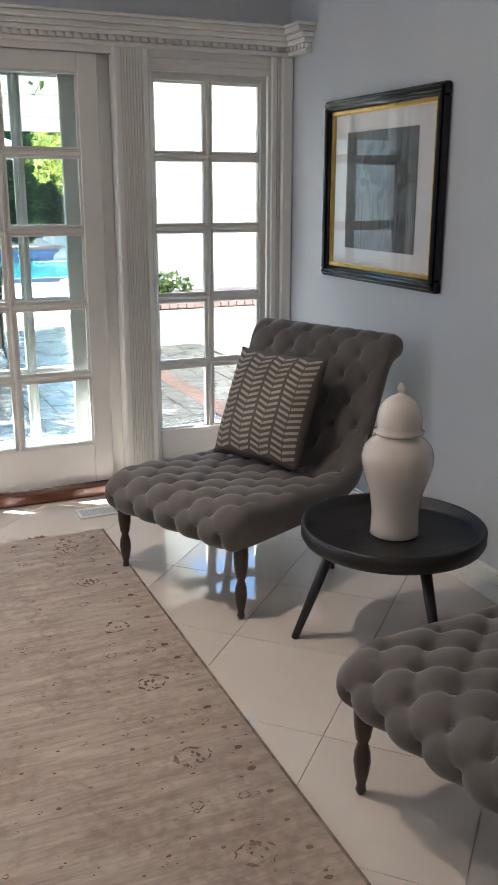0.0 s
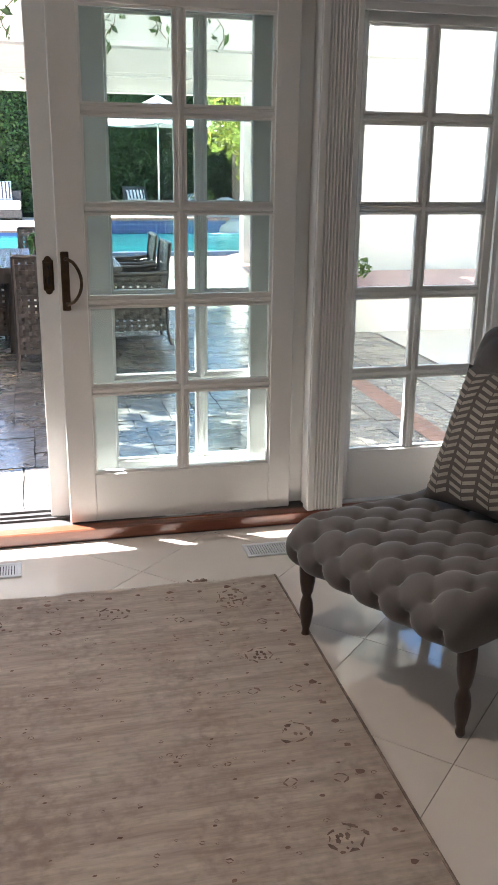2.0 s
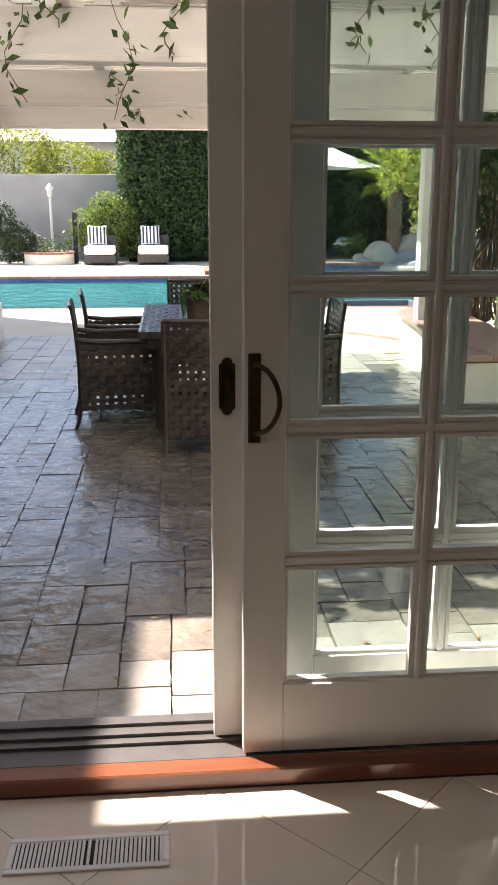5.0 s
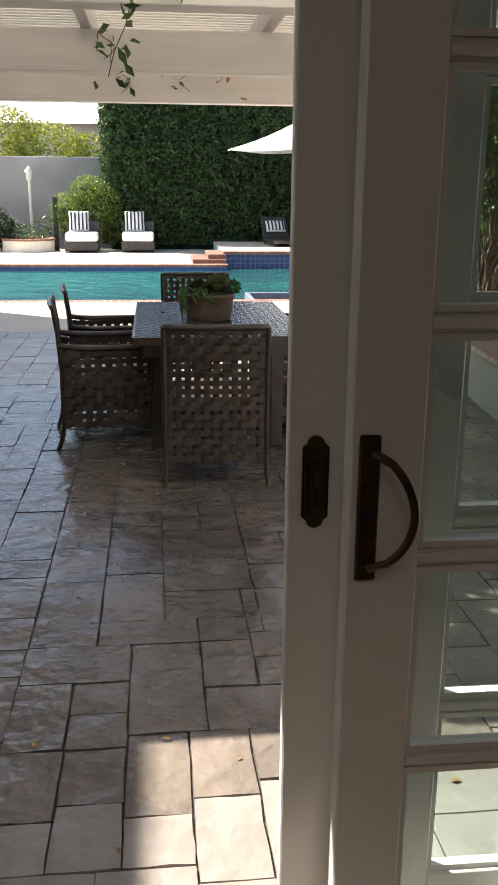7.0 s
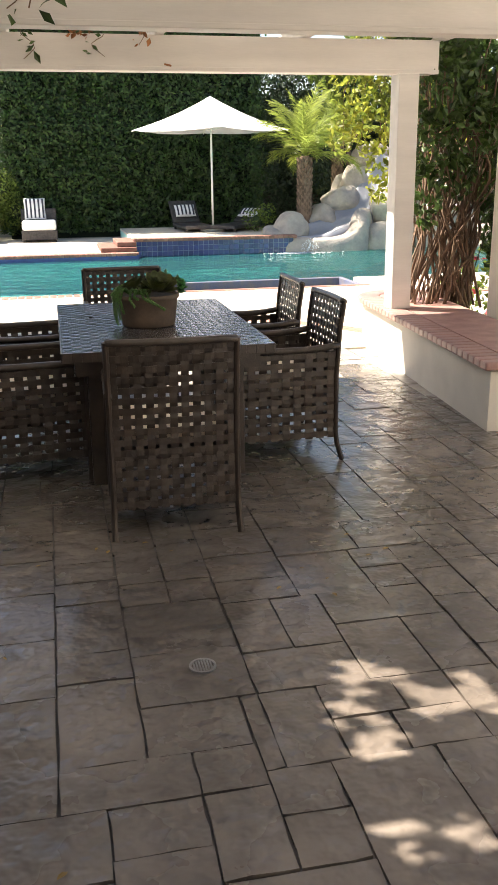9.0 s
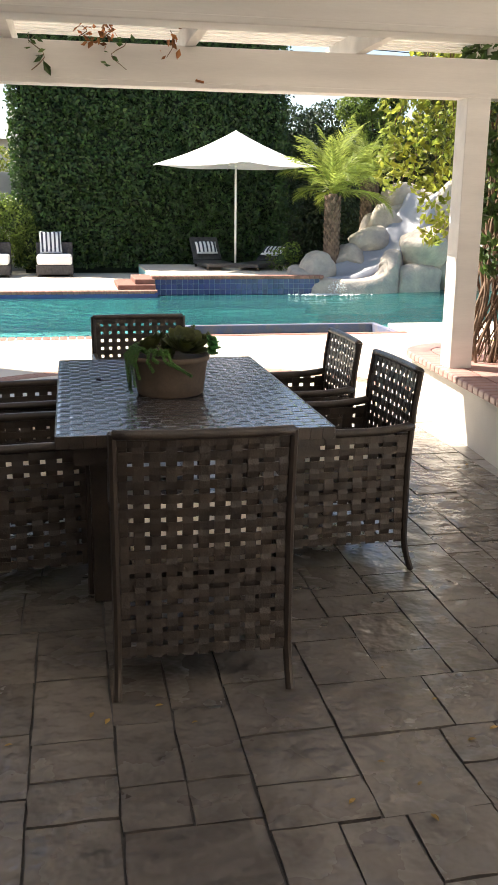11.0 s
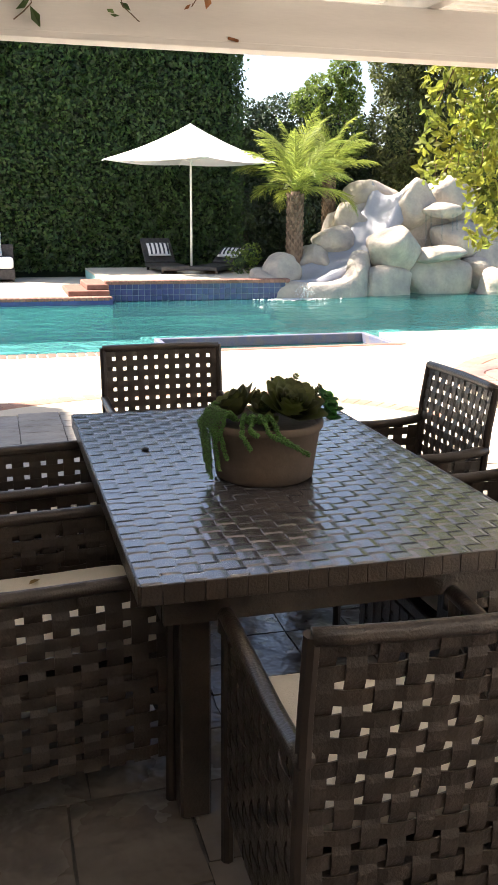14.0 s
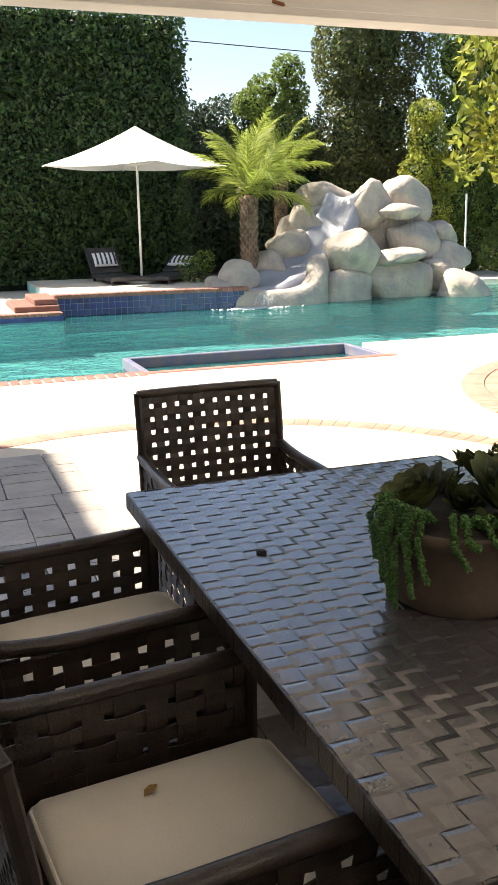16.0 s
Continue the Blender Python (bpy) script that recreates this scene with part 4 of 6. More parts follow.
for i in range(40):
    for x, y in ((-.075, -.10 - .108 * i), (-.10 - .108 * i, -.07)):
        if -x < 2.7:
            x, y, e = x + rng.uniform(-.008, .008), y + rng.uniform(-.012, .012), rng.uniform(.009, .016)
            bm.faces.new([bm.verts.new((x + e * math.cos(g) * rng.uniform(.6, 1.2), y + e * .8 * math.sin(g) * rng.uniform(.6, 1.2), .0130)) for g in (0, .7, 1.4, 2.2, 3.0, 3.8, 4.6, 5.4)])
tagged(part("border_fleck", bm, RUGBAND, rug, "faded reddish flecks"), kind="stuff")
bm = bmesh.new()
for i in range(160):
    x = -rng.uniform(0.0, 2.6)
    tube([(x, -0.004, 0.006), (x + rng.uniform(-.01, .01), rng.uniform(0.004, 0.013), 0.004)], 0.0016, 4, bm=bm)
for i in range(26):
    x = -0.30 + rng.uniform(-.035, .035)
    tube([(x, 0, 0.008), (x + rng.uniform(-.02, .02), rng.uniform(0.0, 0.02), 0.012)], 0.003, 4, bm=bm)
tagged(part("fringe", bm, RUGMARK, rug, "short dark worn fringe"), kind="stuff")


# floor vents
def floor_vent(x, y):
    ob = thing("floor_vent", "white metal floor vent with narrow slats", "vent", "floor vents", at=(x, y, 0))
    bm = bmesh.new()
    for r in ((-.2, .2, -.062, -.045), (-.2, .2, .045, .062), (-.2, -.182, -.045, .045), (.182, .2, -.045, .045), (-.004, .004, -.045, .045)):
        box(*r, 0.0005, 0.007, 0.002, bm=bm)
    part("frame", bm, METAL, ob)
    # thin black sheet stands in for the shaded opening below
    part("duct", box(-.182, .182, -.045, .045, 0.0003, 0.001), DARK, ob, "black sheet for the shade under the slats")
    slat = finish("slat", box(-0.0035, 0.0035, -.045, .045, 0.001, 0.0055), METAL)
    for i in range(34):
        xx = -.176 + i * .0107
        if abs(xx) > 0.006:
            part("slat", slat, None, ob, at=pose(xx, 0, 0, 0, 14, 0))


floor_vent(-0.212, 4.13)
floor_vent(1.082, 4.115)
grille = thing("floor_grille", "flat black floor grille beside the slipper chair", "vent", at=(1.452, 2.19, 0), turn=-8)
bm = bmesh.new()
for r in ((-.066, .066, -.17, -.155), (-.066, .066, .155, .17), (-.066, -.054, -.155, .155), (.054, .066, -.155, .155)):
    box(*r, .0005, .006, .0015, bm=bm)
part("frame", bm, BLACKWOOD, grille)
part("plate", box(-.054, .054, -.155, .155, .0004, .004), DARK, grille)


# tufted slipper chair, front towards -y
def slipper_chair(at, turn, label):
    ob = thing("slipper_chair", label, "chair", "tufted slipper chairs", at=at, turn=turn)
    prof = [(.05, .275), (-.005, .30), (-.03, .345), (-.02, .395), (.03, .43), (.10, .44), (.25, .43), (.40, .415), (.50, .415), (.57, .445), (.61, .51), (.63, .60), (.645, .72), (.66, .84), (.675, .91), (.705, .955), (.75, .97), (.795, .95), (.81, .905), (.795, .87), (.76, .855), (.735, .82), (.715, .70), (.695, .55), (.67, .42), (.60, .34), (.45, .29), (.25, .275)]
    pts = [Vector((0, p[0] + .115 * min(1, max(0, (p[0] - .2) / .35)) + .085 * max(0, (p[1] - .42) / .5 if p[0] > .5 else 0), p[1])) for p in prof]
    # even spacing along the profile
    seglen = [(pts[(i + 1) % len(pts)] - pts[i]).length for i in range(len(pts))]
    total = sum(seglen)
    def along(s):
        s = (s % 1.0) * total
        for i, L in enumerate(seglen):
            if s <= L:
                a, b, c, d = (pts[(i + k) % len(pts)] for k in (-1, 0, 1, 2))
                t = s / L
                return 0.5 * ((2 * b) + (c - a) * t + (2 * a - 5 * b + 4 * c - d) * t * t + (3 * b - a - 3 * c + d) * t ** 3)
            s -= L
        return pts[0].copy()
    n, w, half = 220, 64, 0.365
    tuft_end = sum(seglen[:18]) / total
    P, Q = 0.122, 0.195
    def sheet(u, v):
        p, q = along(u), along(u + 0.004)
        d = (q - p).normalized()
        nor = Vector((0, d.z, -d.y)) * -1
        x = (v * 2 - 1)
        edge = max(0.0, abs(x) - 0.90) / 0.10
        xx = (half + .022 * min(1, max(0, (p.z - .5) / .4))) * x
        h = 0.0
        if u < tuft_end:
            s = u * total
            a, b = (s / Q + xx / P), (s / Q - xx / P)
            if s < Q / 2:
                a = b = xx / P + .5
            sa, sb = math.sin(math.pi * a) ** 2, math.sin(math.pi * b) ** 2
            puff = math.sqrt(sa * sb) ** .85
            fold = max(math.exp(-sa / .035), math.exp(-sb / .035))
            well = math.exp(-4.5 * (math.sin(math.pi * (s / Q + xx / P)) ** 2 + math.sin(math.pi * (s / Q - xx / P)) ** 2))
            h = 0.012 * puff - 0.003 * fold - 0.034 * well + .004
            h *= min(1, (tuft_end - u) * 14) * min(1, u * 30 + .3) * (1 - max(0, abs(x) - .86) / .14)
        h -= 0.022 * edge ** 2.2
        return Vector((xx, p.y, p.z)) + nor * h
    bm = grid_mesh(sheet, n, w, close_u=True)
    for v in (0, 1):
        bm.verts.ensure_lookup_table()
        f = bm.faces.new([bm.verts[i * (w + 1) + (0 if v == 0 else w)] for i in range(n)])
        bmesh.ops.triangulate(bm, faces=[f])
    bmesh.ops.recalc_face_normals(bm, faces=bm.faces)
    part("upholstery", bm, VELVET, ob, "deep-buttoned grey velvet", smooth=True)
    button = finish("button", lathe([(0.001, 0.007), (0.007, 0.005), (0.0095, 0.0), (0.006, -0.004)], 10), VELVET, True)
    k = 1
    while k * Q / 2 / total < tuft_end - 0.02:
        s = k * Q / 2
        u = s / total
        p, q = along(u), along(u + .004)
        d = (q - p).normalized()
        nor = Vector((0, -d.z, d.y))
        for j in range(-4, 5):
            xx = j * P + (P / 2 if k % 2 else 0)
            if abs(xx) < half * 0.93 and u > 0.03:
                rot = nor.to_track_quat("Z", "X").to_matrix().to_4x4()
                part("button", button, None, ob, at=Matrix.Translation(Vector((xx, p.y, p.z)) + nor * -0.028) @ rot)
        k += 1
    leg = finish("leg", lathe([(.010, 0), (.015, .012), (.012, .03), (.018, .055), (.024, .10), (.021, .13), (.014, .155), (.020, .17), (.026, .21), (.028, .25), (.027, .285)], 16), LEGWOOD, True)
    for x in (-.338, .338):
        part("leg", leg, None, ob, "turned dark wooden leg", at=pose(x, .06, 0))
    rear = finish("leg", lathe([(.011, 0), (.014, .1), (.019, .2), (.022, .31)], 12), LEGWOOD, True)
    for x in (-.30, .30):
        part("leg", rear, None, ob, at=pose(x, .66, 0, 8, 0, 0))
    return ob


slipper_chair((1.004, 3.073, 0), -67, "grey velvet deep-buttoned slipper chair with turned wooden legs")
slipper_chair((1.088, 1.391, 0), -80, "grey velvet buttoned slipper chair beside the side table")

# cushion with chevron stripes
CUSH = material("grey_brown_cushion", (0.115, 0.095, 0.08), 0.85, vary=0.1, scale=9, fine=220, bump=0.4)
CHEV = material("pale_chevron_weave", (0.40, 0.35, 0.285), 0.85, vary=0.12, scale=12, fine=220, bump=0.4)
cush = thing("throw_pillow", "square taupe throw pillow with pale chevron bands", "pillow")


def pillow_z(x, y, a, t):
    ex, ey = min(1, abs(x) / a), min(1, abs(y) / a)
    return t * (1 - ex ** 3.2) ** .55 * (1 - ey ** 3.2) ** .55


def pillow_mesh(a, t, n=26):
    bm = bmesh.new()
    for s in (1, -1):
        def fn(u, v):
            x, y = (u * 2 - 1) * a, (v * 2 - 1) * a
            pinch = 1 - 0.06 * (1 - (abs(x) / a) ** 2) * (abs(y) / a) - 0.06 * (1 - (abs(y) / a) ** 2) * (abs(x) / a)
            return (x * pinch, y * pinch, s * pillow_z(x, y, a, t) + 0.003 * noise.noise((x * 14, y * 14, s)))
        grid_mesh(fn, n, n, bm=bm)
    bmesh.ops.remove_doubles(bm, verts=bm.verts, dist=0.002)
    bmesh.ops.recalc_face_normals(bm, faces=bm.faces)
    return bm


part("cover", pillow_mesh(.225, .075), CUSH, cush, smooth=True)
bm = bmesh.new()
for cx in (-.165, -.055, .055, .165):
    for j in range(17):
        y = -.205 + j * .0245
        for sgn in (-1, 1):
            def q(fx, fy):
                x, yy = cx + sgn * fx, y + fy
                x, yy = max(-.212, min(.212, x)), max(-.212, min(.212, yy))
                pinch = 1 - 0.06 * (1 - (abs(x) / .225) ** 2) * (abs(yy) / .225) - 0.06 * (1 - (abs(yy) / .225) ** 2) * (abs(x) / .225)
                return (x * pinch, yy * pinch, pillow_z(x, yy, .225, .075) + 0.003 * noise.noise((x * 14, yy * 14, 1)) + .0022)
            wide = .047 if cx in (-.165, .055) else .05
            vs = [bm.verts.new(q(wide * a, sgn_y + .016 * a)) for sgn_y, a in ((0, 0.04), (0, .5), (0, 1), (.0115, 1), (.0115, .5), (.0115, 0.04))]
            bm.faces.new((vs[0], vs[1], vs[4], vs[5]))
            bm.faces.new((vs[1], vs[2], vs[3], vs[4]))
bmesh.ops.recalc_face_normals(bm, faces=bm.faces)
tagged(part("chevron", bm, CHEV, cush, "pale woven chevrons"), kind="stuff")
cush.matrix_basis = pose(1.004, 3.073, 0, 0, 0, -67) @ pose(-0.015, 0.60, 0.662, 66, 0, 0) @ pose(0, 0, 0, 0, 0, 1) @ Matrix.Scale(1.08, 4)

# side table
st = thing("side_table", "round black wooden tray side table on splayed legs", "table", at=(1.60, 2.415, 0))
part("tray", lathe([(.0, .385), (.285, .385), (.305, .392), (.315, .41), (.315, .447), (.308, .452), (.300, .447), (.297, .418), (.285, .408), (.0, .406)], 56), BLACKWOOD, st, smooth=True)
for a in (152, 28, 270):
    c, s = math.cos(radians(a)), math.sin(radians(a))
    part("leg", tube([(.33 * c, .33 * s, 0), (.19 * c, .19 * s, .388)], .0135, 12, taper=1.55), BLACKWOOD, st, smooth=True)
part("apron", lathe([(.20, .365), (.21, .37), (.21, .386), (.0, .386)], 32), BLACKWOOD, st)

jar = thing("ginger_jar", "cream glazed ceramic ginger jar with domed lid", "vase", at=(1.612, 2.425, .4085))
slimmed = lambda profile: [(r * .93, z * .94) for r, z in profile]
part("body", lathe(slimmed([(.0, 0), (.086, 0), (.092, .006), (.088, .03), (.087, .09), (.098, .16), (.118, .22), (.130, .27), (.131, .30), (.120, .335), (.098, .358), (.082, .368), (.078, .378), (.0, .378)]), 48), CERAMIC, jar, smooth=True)
lid = part("lid", lathe(slimmed([(.0, .376), (.080, .376), (.090, .382), (.092, .390), (.080, .394), (.082, .41), (.083, .435), (.075, .47), (.055, .50), (.028, .517), (.014, .521), (.010, .527), (.014, .534), (.017, .542), (.013, .552), (.005, .562), (.0, .564)]), 40), CERAMIC, jar, smooth=True)

# framed print
pic = thing("framed_print", "dark monochrome print in black and gold frame", "picture", at=(2.169, 3.488, 1.545))
PW, PH = .479, .403


def ring(w, h, d, x0, x1, bevel=.004):
    bm = bmesh.new()
    for r in ((-w, w, h - d, h), (-w, w, -h, -h + d), (-w, -w + d, -h + d, h - d), (w - d, w, -h + d, h - d)):
        box(x0, x1, r[0], r[1], r[2], r[3], bevel, bm=bm)
    return bm


bm = ring(PW, PH, .05, -.034, 0, .006)
join(bm, ring(PW - .012, PH - .012, .022, -.046, -.034, .005))
part("frame", bm, BLACKGLOSS, pic, "glossy black moulded frame")
part("gold_slip", ring(PW - .05, PH - .05, .02, -.024, -.001, .003), GOLD, pic, "gold inner slip")
part("mat_board", box(-.008, -.001, -PW + .07, PW - .07, -PH + .07, PH - .07), MATBOARD, pic)
part("print", box(-.0095, -.008, -.28, .30, -.26, .255), PRINT, pic)
PRINTPALE = material("print_pale_streak", (0.22, 0.225, 0.23), 0.5, vary=0.4, scale=16, fine=60, bump=0.0)
rp = random.Random(31)


def print_marks(spots, mat, x0):
    bm = bmesh.new()
    for k, (y, z, ry, rz) in enumerate(spots):
        vs = [bm.verts.new((x0 - k * .00002, y + ry * rp.uniform(.7, 1.2) * math.cos(a), z + rz * rp.uniform(.7, 1.2) * math.sin(a))) for a in [2 * math.pi * i / 11 for i in range(11)]]
        bm.faces.new(vs)
    tagged(part("print_shape", bm, mat, pic), kind="stuff")


# crowns of trees above trunks and pale undergrowth
print_marks([(max(-.22, min(.24, rp.gauss(0, .11))), .08 + max(-.1, min(.12, rp.gauss(0, .05))), rp.uniform(.012, .04), rp.uniform(.010, .028)) for _ in range(70)], PRINTDARK, -.0098)
print_marks([(rp.uniform(-.25, .27), rp.uniform(-.2, -.04), rp.uniform(.003, .010), rp.uniform(.02, .07)) for _ in range(26)], PRINTDARK, -.0114)
print_marks([(rp.uniform(-.25, .27), -.19 + rp.gauss(0, .03), rp.uniform(.003, .012), rp.uniform(.004, .022)) for _ in range(40)], PRINTPALE, -.0122)
pane = part("glass", box(-.0165, -.0145, -PW + .06, PW - .06, -PH + .06, PH - .06), PRINTGLASS, pic)
pane.visible_shadow = False

# door furniture
hd = part("handle", box(.012, .044, -.008, 0.0, .905, 1.135, .003), BRASS, inner, "aged brass pull handle")
part("grip", tube([(.03, -.006, .935)] + [(.032 + .055 * math.sin(math.pi * k / 14) ** .55, -.016 - .034 * math.sin(math.pi * k / 14) ** .6, .93 + .18 * k / 14) for k in range(15)] + [(.03, -.006, 1.105)], .0065, 10), BRASS, hd, smooth=True)
lt = part("latch", box(.022, .064, -.006, 0, .972, 1.096, .005), BRASS, scr, "aged brass recessed latch")
part("latch_rim", box(.029, .057, -.0085, -.006, .982, 1.086, .004), BRASS, lt)
part("latch_pull", box(.038, .048, -.0095, -.0085, .995, 1.075, .003), DARK, lt)
part("latch_lever", box(.040, .046, -.016, -.0095, 1.03, 1.062, .002), BRASS, lt)
for z in (.972, 1.096):
    part("latch_end", lathe([(0, 0), (.014, 0), (.014, .005), (0, .006)], 16), BRASS, lt, at=pose(.043, -.0005, z, 90, 0, 0))

# recessed ceiling lamps
LAMPGLOW = bpy.data.materials.new("lamp_glow")
LAMPGLOW.use_nodes = True
LAMPGLOW.node_tree.nodes["Principled BSDF"].inputs["Emission Color"].default_value = (1, .80, .58, 1)
LAMPGLOW.node_tree.nodes["Principled BSDF"].inputs["Emission Strength"].default_value = 14
for x, y in ((0.1, 2.7), (0.1, -0.9), (-1.9, 2.7), (-1.9, -0.9)):
    ob = thing("recessed_light", "round white recessed ceiling light switched on", "ceiling light", "recessed ceiling lights", at=(x, y, 2.8))
    part("trim_ring", lathe([(.052, -.004), (.078, -.006), (.08, 0), (.05, 0)], 28, loop=True), PAINT, ob)
    part("bulb", lathe([(.0, -.003), (.05, -.003), (.05, -.001), (.0, -.001)], 24), LAMPGLOW, ob, "warm glowing lamp")
    lamp = new("recessed_lamp", bpy.data.lights.new("recessed_lamp", "SPOT"))
    lamp.data.energy, lamp.data.color, lamp.data.spot_size, lamp.data.spot_blend, lamp.data.shadow_soft_size = LAMP_WATTS, (1, .83, .66), radians(105), .8, .05
    lamp.matrix_world = look((x, y, 2.785), (x, y, 0))

# ---- woven furniture ----
def strap(fn, along_u, c, w, crossings, phase, lift, thick=.003, ends=(0., 1.)):
    """One flat strap on the surface fn(u, v), going over and under its crossings."""
    bm = bmesh.new()
    n = crossings * 4
    rows = []
    for i in range(n + 1):
        s = ends[0] + (ends[1] - ends[0]) * i / n
        off = lift * max(-1, min(1, 1.7 * math.sin(math.pi * (i / 4 + phase)))) if crossings > 1 else 0
        ring = []
        for a in (-.5, .5):
            u, v = (s, c + a * w) if along_u else (c + a * w, s)
            p = Vector(fn(u, v))
            du = Vector(fn(u + .002, v)) - p
            dv = Vector(fn(u, v + .002)) - p
            nor = du.cross(dv).normalized()
            ring += [p + nor * (off + thick / 2), p + nor * (off - thick / 2)]
        rows.append([bm.verts.new(q) for q in ring])
    for a, b in zip(rows, rows[1:]):
        for i, j in ((0, 2), (2, 3), (3, 1), (1, 0)):
            bm.faces.new((a[i], a[j], b[j], b[i]))
    bm.faces.new([rows[0][i] for i in (0, 1, 3, 2)])
    bm.faces.new([rows[-1][i] for i in (0, 2, 3, 1)])
    bmesh.ops.recalc_face_normals(bm, faces=bm.faces)
    return bm


def weave(name, fn, nu, nv, parent, mat, wu=.70, wv=.70, lift=.0022, double=()):
    """A woven panel: nu straps along v, nv straps along u."""
    panel = part(name, finish(name, bmesh.new(), mat), None, parent)
    for i in range(nu):
        part("strap", strap(fn, False, (i + .5) / nu, wu / nu, nv, i, lift), mat, panel)
    for j in range(nv):
        part("strap", strap(fn, True, (j + .5) / nv, wv / nv, nu, 1 + j, lift), mat, panel)
    return panel


def dining_chair(at, turn, label):
    """Front towards -y."""
    ob = thing("dining_chair", label, "chair", "chairs round the patio table", at=at, turn=turn)
    W, F, B = .282, -.30, .285
    def back_y(z):
        return B + .03 * ((z - .5) / .4) ** 2 * (1 if z > .5 else .35) - .0 + (.02 if z > .5 else 0) * (z - .5)
    def back(u, v):
        z = .135 + .765 * v
        x = -W + 2 * W * u
        return (x * (1.0 if z > .0 else 1), back_y(z) + .018 * (1 - (2 * u - 1) ** 2) * min(1, max(0, (z - .4) * 3)), z)
    weave("back_panel", back, 11, 16, ob, WICKER, .68, .65, .0026)
    for s in (-1, 1):
        def arm_side(u, v, s=s):
            z = .135 + (.50) * v
            return (s * W, F + (back_y(z) - F) * (u if s > 0 else 1 - u), z)
        weave("side_panel", arm_side, 9, 10, ob, WICKER, .67, .64, .0028)
        part("arm", tube([(s * W, F - .012, .600), (s * W, F - .008, .636)] + [(s * W, F + (B + .02 - F) * k / 12, .645 + .022 * max(0, (k - 7.5) / 4.5) ** 2) for k in range(13)], .0195, 10), WICKER, ob, smooth=True)
        part("leg", tube([(s * W, F + .02, 0), (s * W, F + .015, .64)], .016, 8), FRAMEMETAL, ob)
        part("leg", tube([(s * (W + .006), B + .042, 0), (s * (W + .004), B + .024, .05), (s * (W + .002), B + .010, .10), (s * W, B + .002, .16), (s * W, back_y(.5), .5), (s * W, back_y(.75), .75), (s * W, back_y(.905), .905)], .015, 8), FRAMEMETAL, ob)
    part("top_rail", tube([back(u, 1.0) for u in (0, .1, .25, .5, .75, .9, 1)], .017, 8), WICKER, ob, smooth=True)
    part("seat", box(-W + .01, W - .01, F, B - .01, .345, .385, .005), WICKER, ob)
    part("seat_apron", weave_front(F, W), WICKER, ob)
    bm = bmesh.new()
    def pad(u, v, s):
        x, y = (u * 2 - 1), (v * 2 - 1)
        x, y = x * (2 - abs(x)), y * (2 - abs(y))
        t = (1 - abs(x) ** 16) ** .3 * (1 - abs(y) ** 16) ** .3
        return (x * (W - .052), -.040 + y * .252, .447 + s * .046 * t + (.008 * (1 - x * x) * (1 - y * y) if s > 0 else 0) + .002 * noise.noise((x * 5, y * 5, 0)))
    for s in (1, -1):
        grid_mesh(lambda u, v: pad(u, v, s), 20, 20, bm=bm)
    bmesh.ops.remove_doubles(bm, verts=bm.verts, dist=.002)
    bmesh.ops.recalc_face_normals(bm, faces=bm.faces)
    cush_ = part("seat_cushion", bm, CANVAS, ob, "cream canvas seat cushion", smooth=True)
    part("piping", tube([(x * (W - .056), -.040 + y * .248, .478) for x, y in ((-1, -.9), (-.9, -1), (.9, -1), (1, -.9), (1, .9), (.9, 1), (-.9, 1), (-1, .9), (-1, -.9))], .004, 6), CANVAS, cush_)
    return ob


def weave_front(F, W):
    bm = bmesh.new()
    for j in range(4):
        box(-W, W, F - .004, F + .002, .14 + j * .055, .14 + j * .055 + .042, bm=bm)
    for i in range(9):
        x = -W + (i + .5) * 2 * W / 9
        box(x - .02, x + .02, F - .007, F - .0035, .135, .345, bm=bm)
    return bm


first = dining_chair((0.247, 8.25, PATIO), 178, "dark brown woven wicker patio armchair at the table head")
for x, y, turn, label in ((0.272, 10.625, 2, "dark woven wicker patio armchair backed to the pool"),
                   (.975, 9.11, -89, "dark woven wicker patio armchair with cream cushion"), (.975, 9.93, -91, "dark woven wicker patio armchair with cream cushion"),
                   (-.42, 9.06, 96, "dark woven wicker patio armchair with cream cushion"), (-.42, 9.86, 97, "dark woven wicker patio armchair with cream cushion")):
    tagged(copy_thing(first, pose(x, y, PATIO, 0, 0, turn)), label)

# table
table = thing("dining_table", "dark woven wicker patio dining table", "table", at=(.305, 9.385, PATIO))
TX, TY = .53, .855
part("top_board", box(-TX + .004, TX - .004, -TY + .004, TY - .004, .700, .7455), FRAMEMETAL, table)
topp = part("woven_top", finish("woven_top", bmesh.new(), WICKERTOP), None, table)
surf = lambda u, v: (-TX + 2 * TX * u, -TY + 2 * TY * v, .7485)
NU, NV = 21, 36
for i in range(NU):
    part("strap", strap(surf, False, (i + .5) / NU, .965 / NU, NV, i, .0017, .0018), WICKERTOP, topp)
for j in range(NV):
    part("strap", strap(surf, True, (j + .5) / NV, .965 / NV, NU, 1 + j, .0017, .0018), WICKERTOP, topp)
